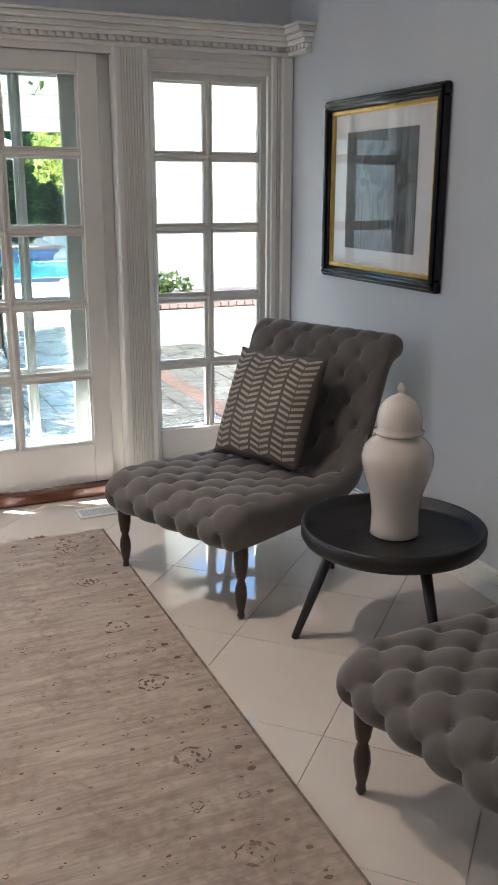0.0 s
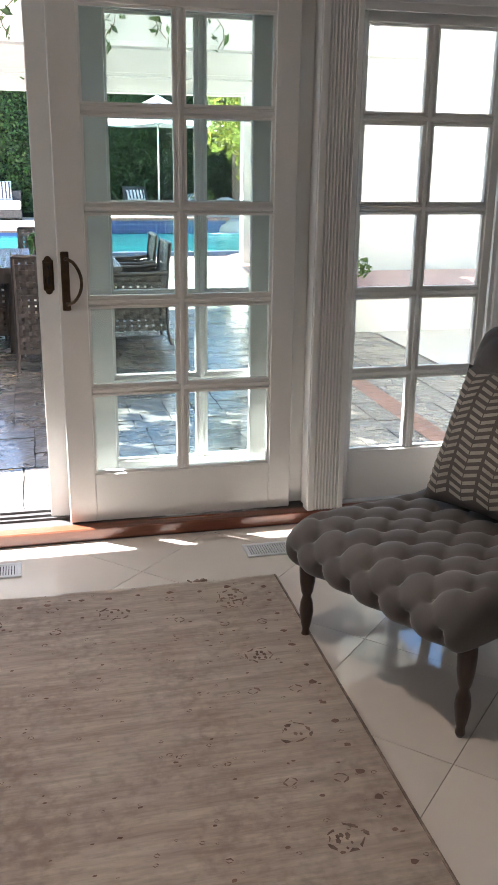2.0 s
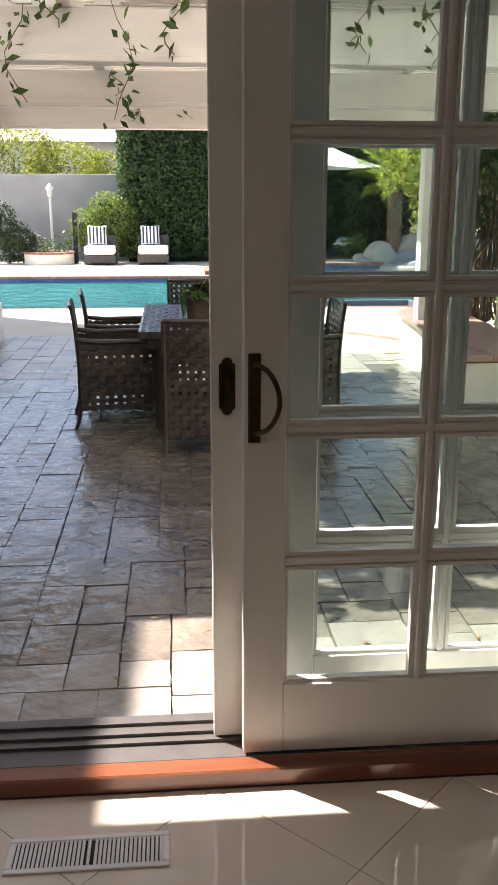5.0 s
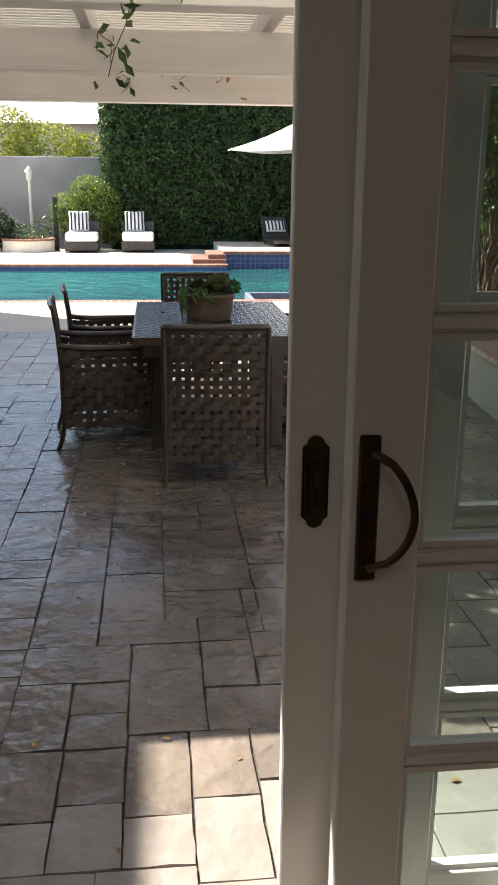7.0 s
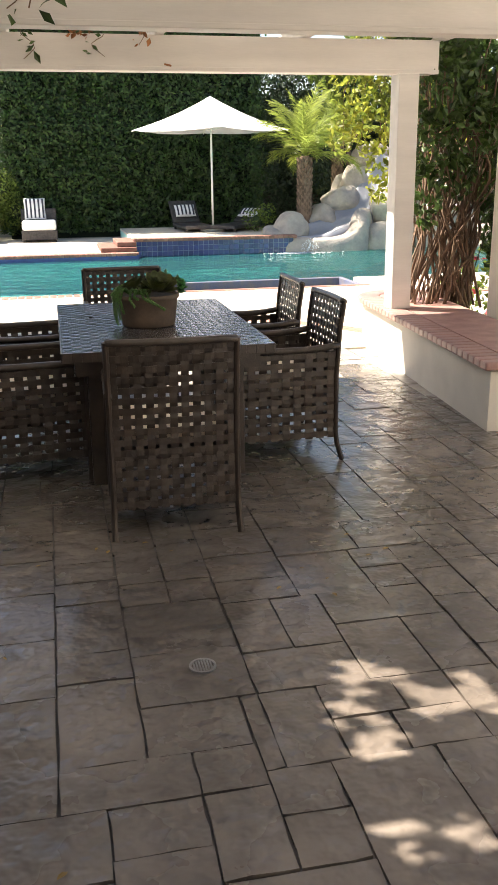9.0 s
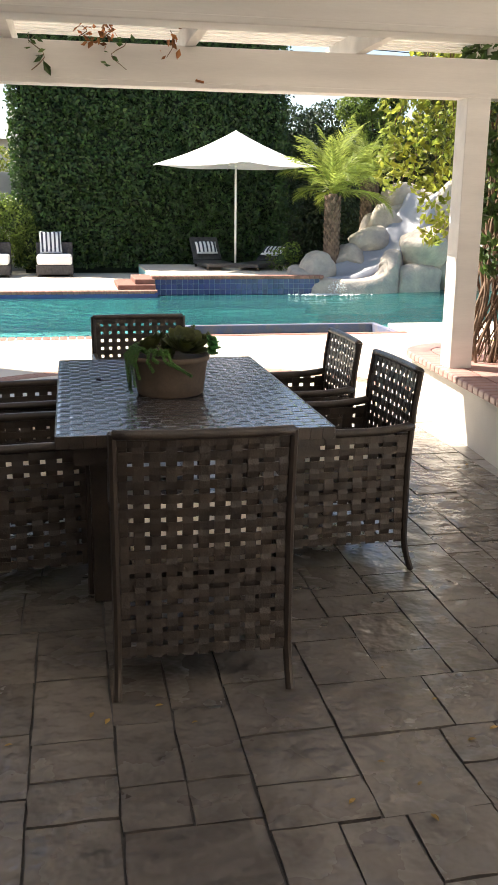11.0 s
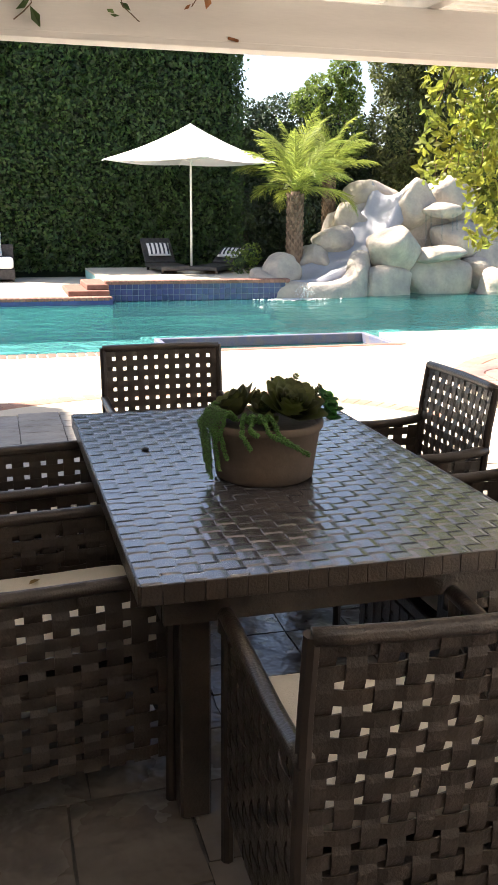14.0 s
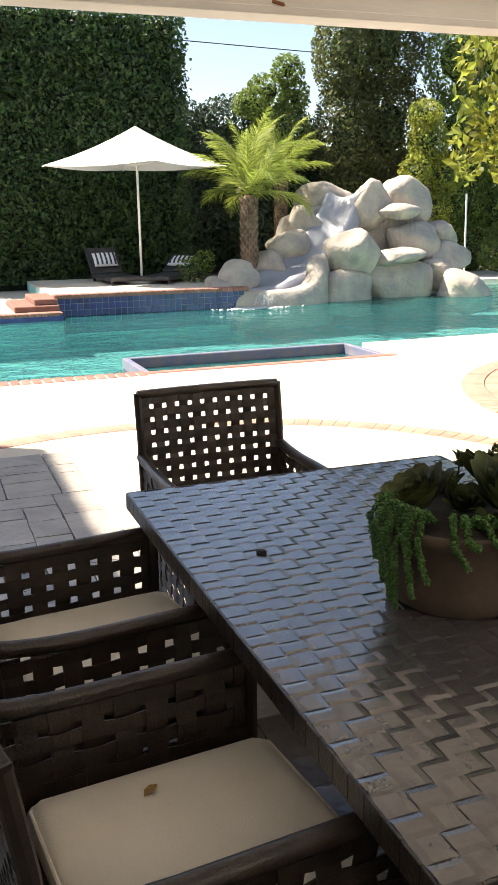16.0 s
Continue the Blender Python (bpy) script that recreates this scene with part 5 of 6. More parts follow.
for s in (-1, 1):
    for k in range(2):
        bm = bmesh.new()
        span, m_ = (TX, 22) if k else (TY, 34)
        for i in range(m_):
            a = -span + 2 * span * i / m_
            b = a + 2 * span / m_ - .0005
            if k:
                box(a, b, min(s * TY, s * (TY + .006)), max(s * TY, s * (TY + .006)), .703, .7515, .0016, bm=bm)
            else:
                box(min(s * TX, s * (TX + .006)), max(s * TX, s * (TX + .006)), a, b, .703, .7515, .0016, bm=bm)
        part("edge_wrap", bm, WICKER, table)
    part("apron", box(-TX + .06, TX - .06, s * (TY - .07) - .012, s * (TY - .07) + .012, .62, .70), WICKER, table)
    part("apron", box(s * (TX - .07) - .012, s * (TX - .07) + .012, -TY + .08, TY - .08, .62, .70), WICKER, table)
    for t in (-1, 1):
        part("leg", box(s * (TX - .16) - .04, s * (TX - .16) + .04, t * (TY - .22) - .04, t * (TY - .22) + .04, 0, .70, .006), WICKER, table)
hole = single("umbrella_hole_cap", lathe([(0, 0), (.012, 0), (.014, .004), (.008, .008), (0, .008)], 14), DARK, "small black plug in the tabletop", "plug", at=pose(-.033, 9.64, PATIO + .7515))

# clay bowl of succulents
CLAY = material("brown_clay", (.15, .105, .075), .75, vary=.2, scale=7, fine=60, bump=.3, tone=(.10, .075, .055))
pot = thing("succulent_bowl", "round brown clay bowl planted with trailing succulents", "planter", at=(.278, 9.275, PATIO + .753))
part("bowl", lathe([(0, 0), (.142, 0), (.150, .006), (.155, .05), (.168, .148), (.174, .152), (.178, .158), (.179, .174), (.174, .179), (.165, .176), (.160, .158), (0, .158)], 48), CLAY, pot, smooth=True)
part("soil", lathe([(0, .158), (.160, .158), (.160, .163), (0, .167)], 24), SOIL, pot)
SUC = leaf_material("succulent_green", (.15, .20, .06), (.17, .165, .07), .4, .2)
SUCB = leaf_material("bright_succulent", (.11, .36, .09), (.09, .27, .07), .4, .25)
TRAIL = leaf_material("trailing_bead_green", (.12, .27, .06), (.08, .19, .045), .45, .2)


def rosette(at, r, mat, axis=(0, 0, 1), n=38, spoon=.30):
    """Spoon-shaped fleshy leaves in a spiral round an axis, upright in the middle and flat outside."""
    m = Matrix.Translation(at) @ Vector(axis).to_track_quat("Z", "Y").to_matrix().to_4x4()
    bm = bmesh.new()
    for i in range(n):
        f = (i + .5) / n
        a = i * 2.39996
        tilt = radians(84 - 66 * f)
        L = r * (.30 + .70 * f)
        d = Vector((math.cos(a) * math.cos(tilt), math.sin(a) * math.cos(tilt), math.sin(tilt)))
        side = Vector((-math.sin(a), math.cos(a), 0))
        up = d.cross(side) * -1
        rows = []
        for k in range(6):
            q = k / 5
            w = L * spoon * (.22 + .78 * math.sin(math.pi * min(1, .12 + .80 * q ** 1.3))) * (.35 if k == 5 else 1)
            c = d * (L * q) - up * (L * .16 * q * q)
            rows.append([bm.verts.new(m @ (c + side * (w * e) - up * (w * .28 * e * e) + Vector((0, 0, r * .10 * (1 - f))))) for e in (-1, -.5, 0, .5, 1)])
        for u, v in zip(rows, rows[1:]):
            for e in range(4):
                bm.faces.new((u[e], u[e + 1], v[e + 1], v[e]))
    bmesh.ops.solidify(bm, geom=bm.faces, thickness=.0025)
    tagged(part("rosette", bm, mat, pot, smooth=True), kind="stuff")


rosette((.055, -.055, .195), .128, SUC, (.15, -.55, 1), 54, .31)
rosette((-.07, .035, .182), .118, SUC, (-.55, .15, 1), 48, .31)
rosette((-.01, -.02, .185), .075, SUC, (-.1, -.3, 1), 30)
rosette((.10, .07, .205), .11, SUC, (.35, .2, 1), 34)
rosette((.02, .11, .18), .085, SUC, (0, .3, 1), 30)
rosette((-.015, -.10, .17), .05, SUC, (-.2, -.6, 1), 20)
for x, y, z, r in ((.178, -.075, .205, .050), (.182, -.03, .225, .046), (.170, -.10, .185, .042)):
    rosette((x, y, z), r, SUCB, (.3, -.4, 1), 12, .46)
rb = random.Random(9)


def bead_stem(points, name, mat, size=.0115, per=4):
    """A stem thickly set with plump pointed beads."""
    vs, fs = [], []
    for k, p in enumerate(points[:-1]):
        way = (points[k + 1] - p).normalized()
        side = way.orthogonal().normalized()
        for i in range(per):
            a = 2.4 * k + 2 * math.pi * i / per + rb.uniform(-.3, .3)
            out_ = side * math.cos(a) + way.cross(side) * math.sin(a)
            d = (out_ * .85 + way * .65).normalized()
            e = d.orthogonal().normalized()
            g = d.cross(e)
            L, w = size * rb.uniform(.8, 1.15), size * .30
            c = p + d * (L * .45)
            o = len(vs)
            vs += [p, c + e * w, c + g * w, c - e * w, c - g * w, p + d * L]
            for q in range(4):
                fs += [(o, o + 1 + (q + 1) % 4, o + 1 + q), (o + 5, o + 1 + q, o + 1 + (q + 1) % 4)]
    me = bpy.data.meshes.new(name)
    me.from_pydata(vs, [], fs)
    for f in me.polygons:
        f.use_smooth = True
    me.materials.append(mat)
    return part(name, me, None, pot)


# start angle on the rim, reach beyond it, drop, sideways drift
for ang, reach, fall, drift in ((158, .030, .04, .01), (170, .040, .09, .01), (180, .040, .13, .01), (188, .045, .16, .01), (195, .035, .175, .0), (202, .035, .14, .02), (208, .030, .10, .03), (229, .030, .06, .04), (238, .02, .02, .03), (246, .030, .05, .12), (254, .035, .075, .13), (189, .06, .05, .0), (178, .06, .03, .0), (200, .055, .04, .02)):
    a = radians(ang)
    out_, side = Vector((math.cos(a), math.sin(a), 0)), Vector((-math.sin(a), math.cos(a), 0))
    pts = []
    for k in range(56):
        q = k / 55
        o = .11 + (.072 + .35 * reach) * min(1, q * 1.7) ** .8 - .02 * max(0, q - .6)
        z = .185 + .030 * math.sin(math.pi * min(1, q * 1.9)) - fall * max(0, (q - .42) / .58) ** 1.1
        pts.append(out_ * o + side * (drift * q * q) + Vector((0, 0, z)) + Vector((rb.uniform(-.002, .002), rb.uniform(-.002, .002), 0)))
    bead_stem(pts, "trailing_stem", TRAIL)
for x, y, h, lean_ in ((.07, .05, .30, .05), (.0, .02, .26, -.02), (.13, .0, .27, .05), (.045, .09, .28, .01)):
    pts = [Vector((x + lean_ * (k / 16) ** 2, y, .18 + (h - .18) * k / 16)) for k in range(17)]
    part("flower_stem", tube(pts, .0022, 5), TRAIL, pot)
    bead_stem(pts[11:], "flower_tip", SUC, .016, 4)

# ---- poolside furniture ----
DARKRATTAN = material("dark_grey_rattan", (.055, .05, .05), .6, vary=.3, scale=20, fine=120, bump=.6)
WHITECLOTH = material("white_canvas", (.80, .80, .80), .9, vary=.03, scale=4, fine=180)
NAVY = material("dark_stripe", (.05, .055, .075), .9, vary=.1)


def striped_pillow(m, group="striped pillows"):
    ob = thing("striped_pillow", "white outdoor pillow with dark stripes", "pillow", group)
    part("cover", pillow_mesh(.26, .075, 14), WHITECLOTH, ob, smooth=True)
    for x in (-.19, -.095, 0, .095, .19):
        bm = grid_mesh(lambda u, v: (x - .021 + .042 * u, (-.23 + .46 * v), pillow_z(x, -.23 + .46 * v, .26, .075) + .006), 1, 10)
        part("stripe", bm, NAVY, ob)
    ob.matrix_basis = m


def lounge_chair(x, y):
    ob = thing("lounge_chair", "dark rattan lounge chair with white seat cushion", "chair", "poolside lounge chairs", at=(x, y, PATIO))
    part("base", box(-.42, .42, -.1, .65, .05, .27, .015), DARKRATTAN, ob)
    for a in (-.38, .38):
        for b in (-.06, .6):
            part("leg", box(a - .02, a + .02, b - .02, b + .02, 0, .05), FRAMEMETAL, ob)
    bm = box(-.42, .42, .55, .64, .27, .76, .02, 2)
    part("backrest", bm, DARKRATTAN, ob)
    part("seat_cushion", box(-.40, .40, -.11, .54, .272, .50, .06, 4), WHITECLOTH, ob, "thick white cushion", smooth=True)
    striped_pillow(pose(x - .08, y + .42, PATIO + .76, 74, 0, 4))


lounge_chair(-1.9, 26.5)
lounge_chair(-.49, 26.6)


def sun_lounger(x, y, turn, back, label):
    ob = thing("sun_lounger", label, "lounger", "dark sun loungers", at=(x, y, .142), turn=turn)
    part("frame", box(-.34, .34, -1.2, .3, .07, .15, .015), DARKRATTAN, ob)
    m = pose(0, .28, .13, back, 0, 0)
    bm = box(-.34, .34, 0, .72, -.02, .06, .015)
    bm.transform(m)
    part("backrest", bm, DARKRATTAN, ob)
    for a in (-.3, .3):
        for b in (-1.1, .2):
            part("leg", box(a - .025, a + .025, b - .025, b + .025, 0, .07), FRAMEMETAL, ob)
    striped_pillow(pose(x, y, .142, 0, 0, turn) @ m @ pose(0, .3, .13, 0, 0, 0) @ Matrix.Diagonal((1, .75, 1, 1)))


sun_lounger(3.1, 26.45, 4, 44, "dark rattan sun lounger with raised back")
sun_lounger(4.35, 26.1, -35, 24, "dark rattan sun lounger with lowered back")

# umbrella
CANOPY = material("white_canopy", (.80, .80, .82), .85, vary=.03, scale=3, fine=120)
um = thing("patio_umbrella", "white square market umbrella, open", "umbrella", at=(3.55, 25.6, .142))
part("base", lathe([(0, 0), (.30, 0), (.32, .02), (.31, .06), (.12, .08), (.05, .12), (0, .12)], 28), material("pale_concrete", (.5, .5, .48), .8), um)
part("pole", tube([(0, 0, .1), (0, 0, 2.9)], .024, 12), PAINT, um, smooth=True)
HD, ZT, ZA = 1.82, 2.27, 3.0
cor = [Vector((HD * math.cos(radians(a)), HD * math.sin(radians(a)), ZT)) for a in (176, 266, 356, 86)]
apex = Vector((0, 0, ZA))
for k in range(4):
    A, B = cor[k], cor[(k + 1) % 4]
    def panel(u, v, A=A, B=B):
        e = A.lerp(B, v)
        p = apex.lerp(e, u)
        p.z -= .10 * math.sin(math.pi * u) * .6 + .05 * math.sin(math.pi * v) * u
        return p
    part("canopy_panel", grid_mesh(panel, 14, 14), CANOPY, um, smooth=True)
    part("rib", tube([apex - Vector((0, 0, .06)), apex.lerp(A, .5) - Vector((0, 0, .09)), A - Vector((0, 0, .02))], .011, 6), PAINT, um)
    part("strut", tube([(0, 0, 2.25), apex.lerp(A, .5) - Vector((0, 0, .10))], .009, 6), PAINT, um)
bm = bmesh.new()
for k in range(4):
    a, b = cor[k] * .13, cor[(k + 1) % 4] * .13
    a.z = b.z = ZA - .118
    f = bm.faces.new([bm.verts.new(p) for p in (Vector((0, 0, ZA + .006)), a, b)])
part("vent_cap", bm, CANOPY, um)

# round brick planter, lamp post, pole, wire
pl = thing("round_planter", "round white planter with red brick rim", "planter", at=(-3.3, 27.15, PATIO))
part("wall", lathe([(0, 0), (.66, 0), (.66, .27), (.56, .27), (0, .24)], 36), STUCCO, pl)
rimb = finish("brick", box(-.045, .045, -.08, .08, .272, .325, .006), BRICK)
for i in range(40):
    a = 360 * i / 40
    part("brick", rimb, None, pl, at=pose(.60 * math.cos(radians(a)), .60 * math.sin(radians(a)), 0, 0, 0, a + 90))
p, d = crown_points(CL((0, 0, .4, .45, .4, .3), (.5, .3, .55, .5, .3, .35), (-.3, .2, .45, .35, .3, .3)), 900)
tagged(part("plants", leaves_mesh("plants", p, .05, HEDGE, d), None, pl), kind="stuff")
lp = thing("lamp_post", "slim white garden lamp post", "street lamp", at=(-3.36, 28.4, -.1))
part("post", tube([(0, 0, 0), (0, 0, 1.75)], .04, 10), PAINT, lp)
part("lantern", lathe([(.03, 1.75), (.07, 1.80), (.09, 1.98), (.12, 2.0), (.05, 2.1), (.0, 2.15)], 8), PAINT, lp)
sp = single("metal_pole", tube([(11.43, 26, -.1), (11.4, 26, 1.85)], .022, 8), METAL, "thin grey metal pole by the trees", "pole")
wire = thing("power_line", "thin dark overhead power line between poles", "cable", at=(40, 45, -.1))
part("cable", tube([(-60, 0, 9.3), (-29.4, 0, 8.38), (-23.4, 0, 8.18), (0, 0, 8.0)], .02, 5), DARK, wire)
for x in (-60, 0):
    part("pole", tube([(x, 0, 0), (x, 0, 9.6)], .13, 8), BARK, wire)
gate = thing("dark_screen", "tall dark narrow screen beside the lounge chair", "screen", at=(-2.6, 27.3, -.08))
part("panel", box(-.06, .06, -.02, .02, 0, 1.35, .006), DARK, gate)

# ---- vines ----
VINELEAF = leaf_material("vine_leaf", (.075, .13, .03), (.045, .09, .02), .4, .4)
vine = thing("climbing_vine", "old climbing vine with bare tangled stems", "vine", at=(3.1, 11.75, .36))
rv = random.Random(21)
for i in range(84):
    x, y = rv.uniform(-.30, .42), rv.uniform(-.25, .25)
    pts = []
    tx, ty = rv.uniform(-.26, .6), rv.uniform(-.3, .3)
    sway, turns, ph = rv.uniform(.05, .16), rv.uniform(3, 8), rv.uniform(0, 6.3)
    top = rv.uniform(1.2, 2.3)
    for k in range(15):
        q = k / 14
        pts.append((x + (tx - x) * q + sway * math.sin(turns * q + ph) * min(1, 3 * q), y + (ty - y) * q + sway * .7 * math.cos(turns * .8 * q + ph * 2) * min(1, 3 * q), -.05 + top * q))
    part("stem", tube(pts, rv.uniform(.005, .017), 6, taper=.55), VINEBARK, vine, smooth=True)
p1, d1 = crown_points(CL((.55, .1, 1.9, .55, .45, .45), (.75, .1, 1.2, .4, .4, .6), (.8, .0, .6, .35, .35, .5), (.2, .1, 2.2, .5, .4, .25), (-.2, -.25, 1.35, .2, .15, .28), (.3, .3, 1.5, .5, .2, .8), (-.2, -.25, .95, .14, .12, .3), (-.15, -.1, 2.15, .35, .3, .22), (.35, -.25, 1.75, .3, .15, .3), (.6, -.2, .9, .3, .2, .4), (.1, -.2, 1.1, .15, .12, .2), (.95, .1, 1.6, .4, .4, .8), (-.1, -.3, 1.75, .3, .12, .3), (.15, -.3, 1.45, .25, .1, .3)), 4200)
part("foliage", leaves_mesh("foliage", p1, .046, VINELEAF, d1), None, vine)
vine2 = thing("climbing_vine", "sunlit yellow-green vine foliage hanging from the pergola end", "vine", at=(3.0, 12.6, 2.6))
for i in range(10):
    x = rv.uniform(-.4, .6)
    part("stem", tube([(x, -.7, .1), (x + rv.uniform(-.1, .1), -.1, .12), (x + rv.uniform(-.2, .2), .1, -.4), (x + rv.uniform(-.2, .2), .1, -.9)], .008, 5, taper=.4), VINEBARK, vine2)
p2, d2 = crown_points(CL((.1, 0, -.1, .6, .4, .4), (-.38, 0, -.35, .26, .2, .38), (.3, .1, -.55, .4, .3, .45), (.55, .1, -1.0, .3, .25, .4), (-.2, 0, -.7, .2, .2, .3), (.15, 0, .35, .6, .4, .3), (-.5, .05, -.75, .12, .12, .25), (-.12, 0, -1.15, .14, .14, .3)), 3600)
part("foliage", leaves_mesh("foliage", p2, .038, YELLOWLEAF, d2), None, vine2)
# leaf mat added over the slats to dapple sun; sprigs hang from the beams
over = thing("climbing_vine", "leafy vine trailing over the pergola timbers", "vine", at=(-.6, 7.0, 2.72))
n = 420
q = np.stack([NR.uniform(-.7, 1.6, n), NR.uniform(-.2, 1.3, n), NR.normal(.10, .07, n)], 1)
keep = np.array([noise.noise((a[0] * 1.9, a[1] * 1.9, 3.0)) > -.12 for a in q])
part("foliage", leaves_mesh("foliage", q[keep], .065, VINELEAF, np.tile((0, 0, 1.), (keep.sum(), 1)), .6), None, over)
for i in range(9):
    y = -1.0 + i * .22
    part("stem", tube([(-.8, y + .9, .01), (.4, y + 1, .06), (1.7, y + .9, .01)], .009, 5), VINEBARK, over)
sprig = thing("hanging_vine", "green vine sprigs hanging from the pergola", "vine", at=(0, 7.0, 2.48))
for x, y, z, ln in ((-1.5, 0, .1, .25), (-.95, -.05, .05, .3), (-.72, 0, .0, .45), (-.55, .02, .1, .2), (-.2, -.05, .02, .55), (.05, 0, .08, .3), (-.35, 2.2, .0, .18), (.65, 0, .1, .35), (1.0, 0, .1, .3), (1.35, 0, .1, .35), (-.3, 4.3, .02, .2), (.2, 4.28, .0, .16)):
    st_ = [(x + .05 * math.sin(k + x * 7), y + .03 * math.cos(k), z - ln * k / 6) for k in range(7)]
    bm = tube(st_, .003, 4)
    part("stem", bm, VINEBARK, sprig)
    m_ = int(ln * 50)
    f = NR.uniform(0, 1, m_)
    q = np.array([Vector(st_[min(5, int(s * 6))]).lerp(Vector(st_[min(5, int(s * 6)) + 1]), s * 6 % 1) + Vector(NR.normal(0, .03, 3)) for s in f])
    part("foliage", leaves_mesh("foliage", q, .038, VINELEAF, None, 1, .45), None, sprig)
REDLEAF = leaf_material("red_brown_leaf", (.42, .14, .05), (.25, .12, .04), .5, .4)
dried = thing("hanging_vine", "red-brown drying vine sprigs on the pergola", "vine", at=(.1, 11.3, 2.5))
for x, y, ln in ((-.12, 0, .06), (.0, .02, .09), (.02, -.06, .08), (.42, .0, .16)):
    st_ = [(x + .03 * math.sin(k), y, .06 - ln * k / 4) for k in range(5)]
    part("stem", tube(st_, .003, 4), VINEBARK, dried)
    q = np.array([Vector(st_[k % 5]) + Vector(NR.normal(0, .03, 3)) for k in range(14)])
    part("foliage", leaves_mesh("foliage", q, .03, REDLEAF, None, 1, .5), None, dried)
ob = tagged(new("dried_leaf", finish("dried_leaf", box(-.028, .028, -.004, 0, -.006, .008, .003), REDLEAF)), "small dry brown leaf stuck to the beam", "leaf")
ob.matrix_basis = pose(.71, 11.328, 2.27, 0, 12, 0)
# flowers behind the seat wall
fl = thing("flower_bed", "leafy bed with red flowers", "flowers", at=(3.75, 11.9, -.08))
p, d = crown_points(CL((0, 0, .4, .4, .9, .35), (.2, .5, .6, .4, .6, .3)), 900)
part("foliage", leaves_mesh("foliage", p, .04, BRIGHT, d), None, fl)
p, d = crown_points(CL((-.1, 0, .5, .4, .8, .35)), 40)
part("blooms", leaves_mesh("blooms", p, .04, material("red_petal", (.55, .03, .05), .6, island=.3), d, .8, .9), None, fl)
tree("shrub", "low green shrub in the raised bed", (3.3, 9.95, .37), .1, CL((0, 0, .1, .35, .3, .17)), 2600, .03, BRIGHT, .02)
single("side_wall", box(3.24, 9, 10.75, 10.95, -.3, 3.4), STUCCO, "white stucco garden-side wall", kind="structure")
strip = single("brick_strip", box(2.40, 2.58, 4.7, 9.12, -.3, PATIO - .001), JOINT, "red brick strip along the patio", kind="structure")
for i in range(44):
    part("brick", bandbrick, None, strip, at=pose(2.49, 4.76 + i * .1, PATIO - .001, 0, 0, 90) @ Matrix.Diagonal((.92, .85, 1, 1)))

# drain and fallen leaves
GREYMETAL = material("weathered_metal", (.46, .45, .43), .5, metal=.4, vary=.2)
dr = thing("floor_drain", "round metal drain grate in the patio", "drain", at=(.158, 6.8, PATIO + .004))
part("rim", lathe([(.038, -.01), (.046, -.01), (.046, .003), (.038, .003)], 28, loop=True), GREYMETAL, dr)
# flat black disc stands in for the shade inside the drain
part("sump", lathe([(0, -.008), (.038, -.008), (.038, -.004), (0, -.004)], 24), DARK, dr)
bar = finish("bar", box(-.0025, .0025, -.036, .036, -.003, .0025), GREYMETAL)
for i in range(7):
    b = part("bar", bar, None, dr, at=pose(-.0285 + i * .0095, 0, 0) @ Matrix.Diagonal((1, math.cos((i - 3) * .28), 1, 1)))
DEADLEAF = material("dry_yellow_leaf", (.42, .25, .06), .7, vary=.25, each=.35)
drl = bmesh.new()
vs = [drl.verts.new(p) for p in ((-.03, 0, .003), (-.01, .013, .009), (.012, .012, .010), (.032, 0, .004), (.012, -.012, .011), (-.01, -.013, .009))]
drl.faces.new(vs)
me = finish("fallen_leaf", drl, DEADLEAF)
rl = random.Random(5)
for i in range(30):
    x, y = rl.uniform(-.5, 1.5), rl.uniform(4.9, 8.0)
    ob = tagged(new("fallen_leaf", me), "small dry yellow leaf on the patio", "leaf", "fallen leaves")
    ob.matrix_basis = pose(x, y, PATIO + .002, 0, 0, rl.uniform(0, 360)) @ Matrix.Scale(rl.uniform(.25, .6), 4)
for at_ in ((-.433, 9.188, PATIO + .502), (2.2, 10.3, PATIO + .004), (2.28, 10.36, PATIO + .004)):
    ob = tagged(new("fallen_leaf", me), "small dry brown leaf", "leaf", "fallen leaves")
    ob.matrix_basis = pose(*at_, 0, 0, 40) @ Matrix.Scale(.7, 4)

# ---- floor and patio pieces ----
floor = bpy.data.objects["floor"]
D = .673
side_ = D / 2
for i in range(-12, 12):
    for j in range(-14, 6):
        cx, cy = .445 + (i + j) * side_ + side_, 4.02 + (j - i) * side_
        g = side_ - .0018
        poly = clip_poly([(cx - g, cy), (cx, cy - g), (cx + g, cy), (cx, cy + g)], -4.55, 2.15, -3.4, 4.354)
        if poly and max(math.dist(a, b) for a in poly for b in poly) > .02:
            part("tile", slab(poly, -.012, 0, .0012), MARBLE, floor)

patio = bpy.data.objects["patio"]
U = .0625
nx, ny = 120, 144
used = [[False] * ny for _ in range(nx)]
rs = random.Random(2603)
rest, dry = bmesh.new(), bmesh.new()
# the stones by the door as they lie, in grid cells (x, y, width, depth), then a random bond round them
LAID = ((0, 10, 4, 9), (4, 13, 4, 7), (4, 10, 6, 3), (0, 6, 6, 4), (6, 7, 4, 3), (6, 1, 4, 6), (3, 3, 3, 3), (0, 0, 3, 6), (3, 0, 3, 3), (10, 5, 3, 5), (10, 1, 6, 4), (13, 8, 3, 3), (13, 5, 3, 3), (16, 2, 5, 9), (14, 17, 6, 4), (14, 11, 3, 6), (17, 14, 4, 3), (17, 11, 3, 3))
I0, J0 = 57, 14


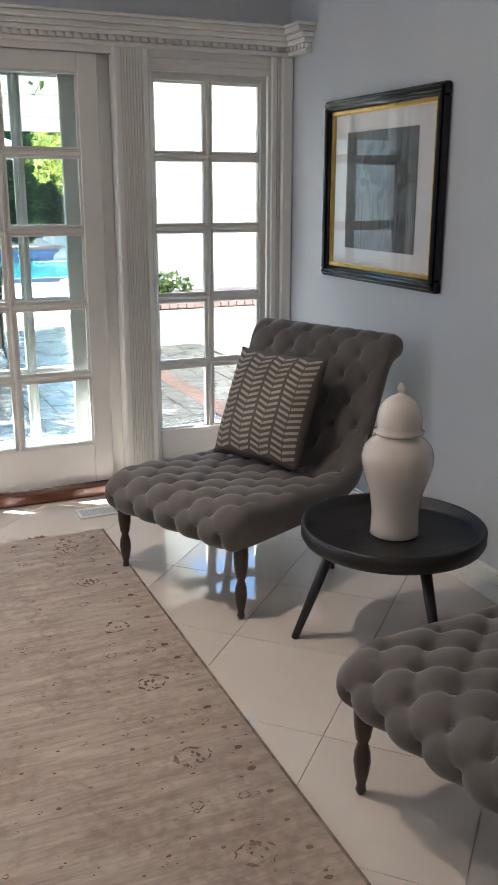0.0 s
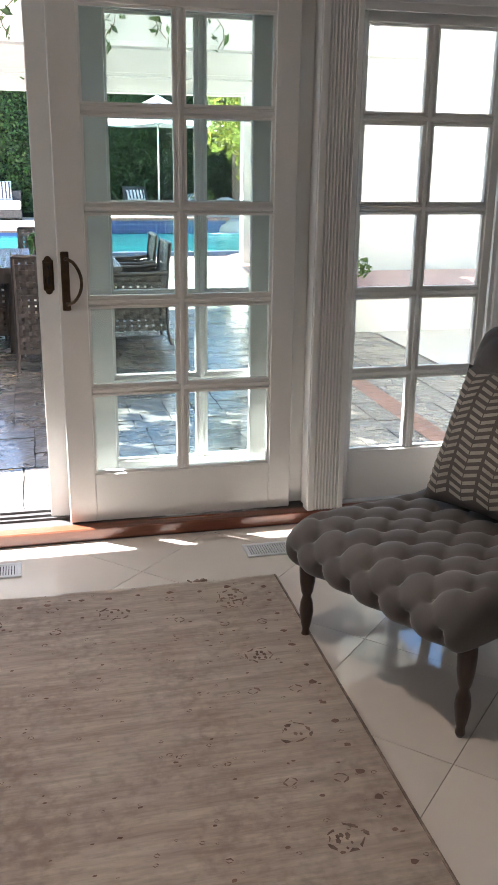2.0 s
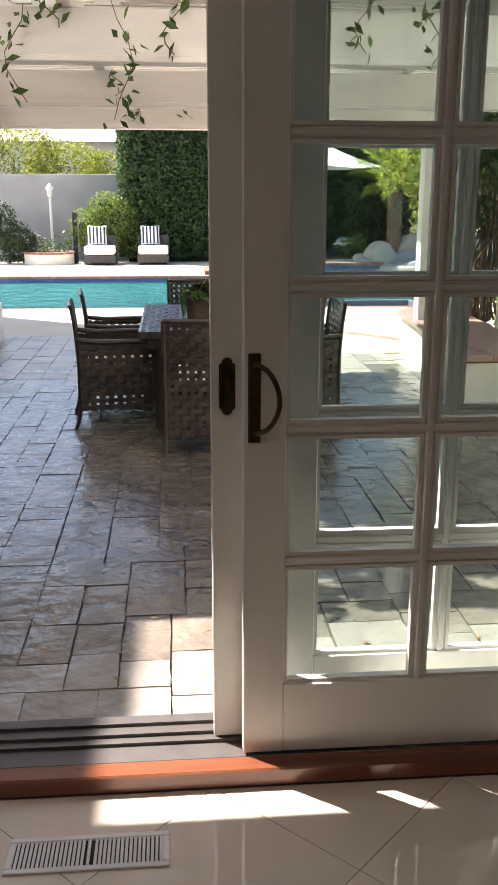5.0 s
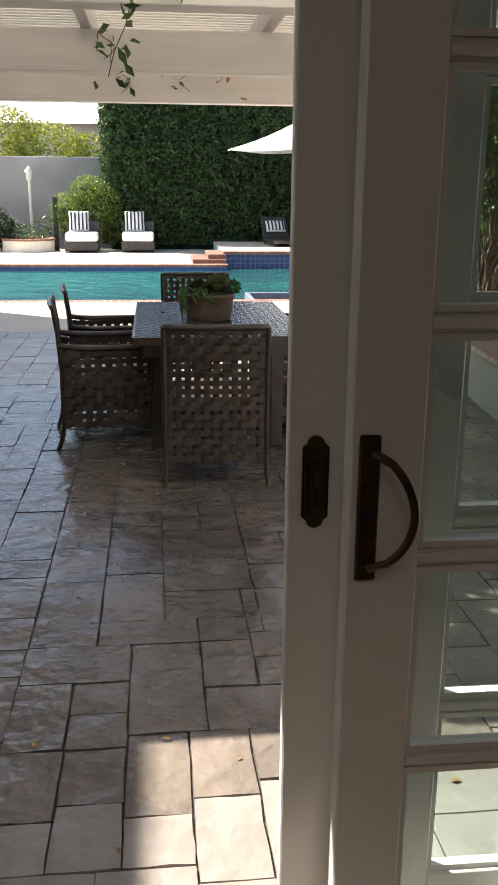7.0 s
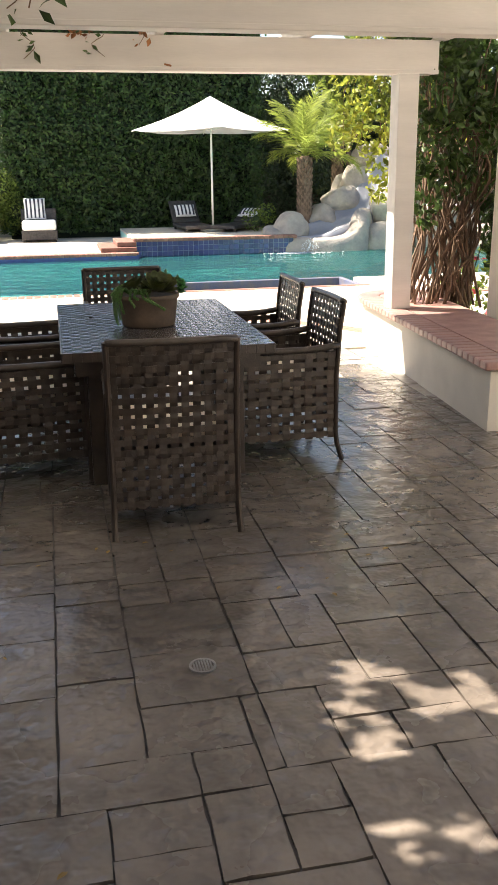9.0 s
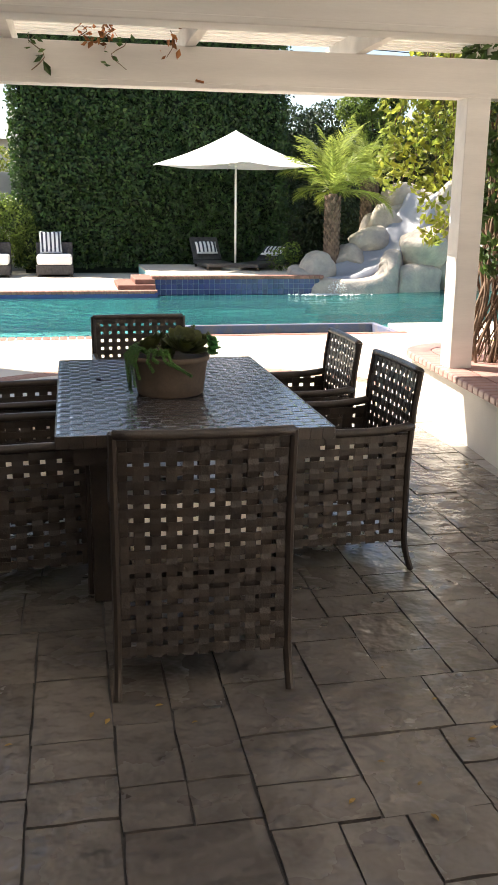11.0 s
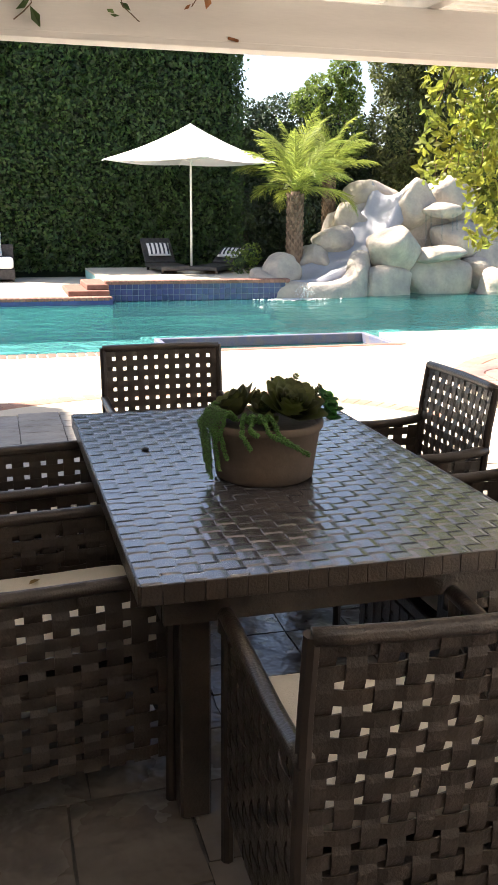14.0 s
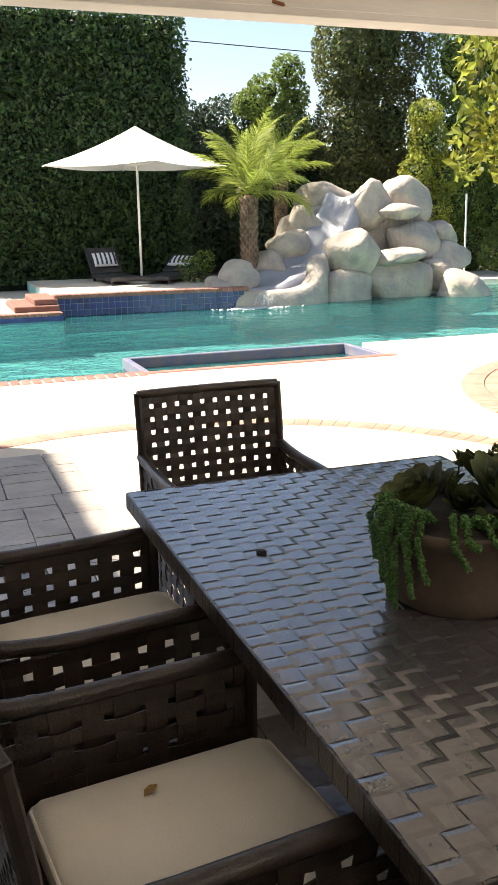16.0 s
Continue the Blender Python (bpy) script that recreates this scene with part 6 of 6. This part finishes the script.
def stone(i, j, w, h):
    for a in range(i, i + w):
        for b in range(j, j + h):
            used[a][b] = True
    x0, y0 = -.570 - I0 * U + i * U, 5.545 - J0 * U + j * U
    g = .007
    # stones left out where the sun-whitened slab lies
    if x0 > .05 and y0 > 11.8:
        return
    x1, y1 = x0 + w * U - g, y0 + h * U - g
    jit = lambda: rs.uniform(-.0035, .0035)
    poly = []
    for (ax, ay), (bx, by) in (((x0, y0), (x1, y0)), ((x1, y0), (x1, y1)), ((x1, y1), (x0, y1)), ((x0, y1), (x0, y0))):
        for q in (0, .33, .66):
            poly.append((ax + (bx - ax) * q + jit(), ay + (by - ay) * q + jit()))
    bm = slab(poly, PATIO - .03, PATIO + rs.uniform(-.003, .002), .006)
    # far stones and those by the door take the sun-lightened copies
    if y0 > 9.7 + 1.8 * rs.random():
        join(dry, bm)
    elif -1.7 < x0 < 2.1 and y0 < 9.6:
        part("stone", bm, SUNPATCHSTONE if y1 < 5.5 else STONE, patio)
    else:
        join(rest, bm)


def run(i, j, di, dj):
    k = 0
    while k < 9 and i + di * k < nx and j + dj * k < ny and not used[i + di * k][j + dj * k]:
        k += 1
    return k


for i, j, w, h in LAID:
    stone(i + I0, j + J0, w, h)
for j in range(ny):
    for i in range(nx):
        if used[i][j]:
            continue
        rw, rh = run(i, j, 1, 0), run(i, j, 0, 1)
        ws = [w for w in (3, 4, 4, 5, 6, 7) if w <= rw and (w == rw or rw - w >= 3)] or [rw]
        hs = [h for h in (3, 3, 4, 5, 6) if h <= rh and (h == rh or rh - h >= 3)] or [rh]
        w, h = rs.choice(ws), rs.choice(hs)
        x_, y_ = -.570 - I0 * U + i * U, 5.545 - J0 * U + j * U
        if x_ < .1 < x_ + w * U and y_ > 11.8:
            w = max(1, round((.1 - x_) / U))
        if w < 5 and rs.random() < .3:
            h = max(hs)
        h = min([h] + [run(i + a, j, 0, 1) for a in range(w)])
        stone(i, j, w, h)
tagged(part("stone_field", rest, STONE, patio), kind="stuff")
tagged(part("dry_stone_field", dry, SUNSTONE, patio, "pale paving stones, coloured as sunlit"), kind="stuff")
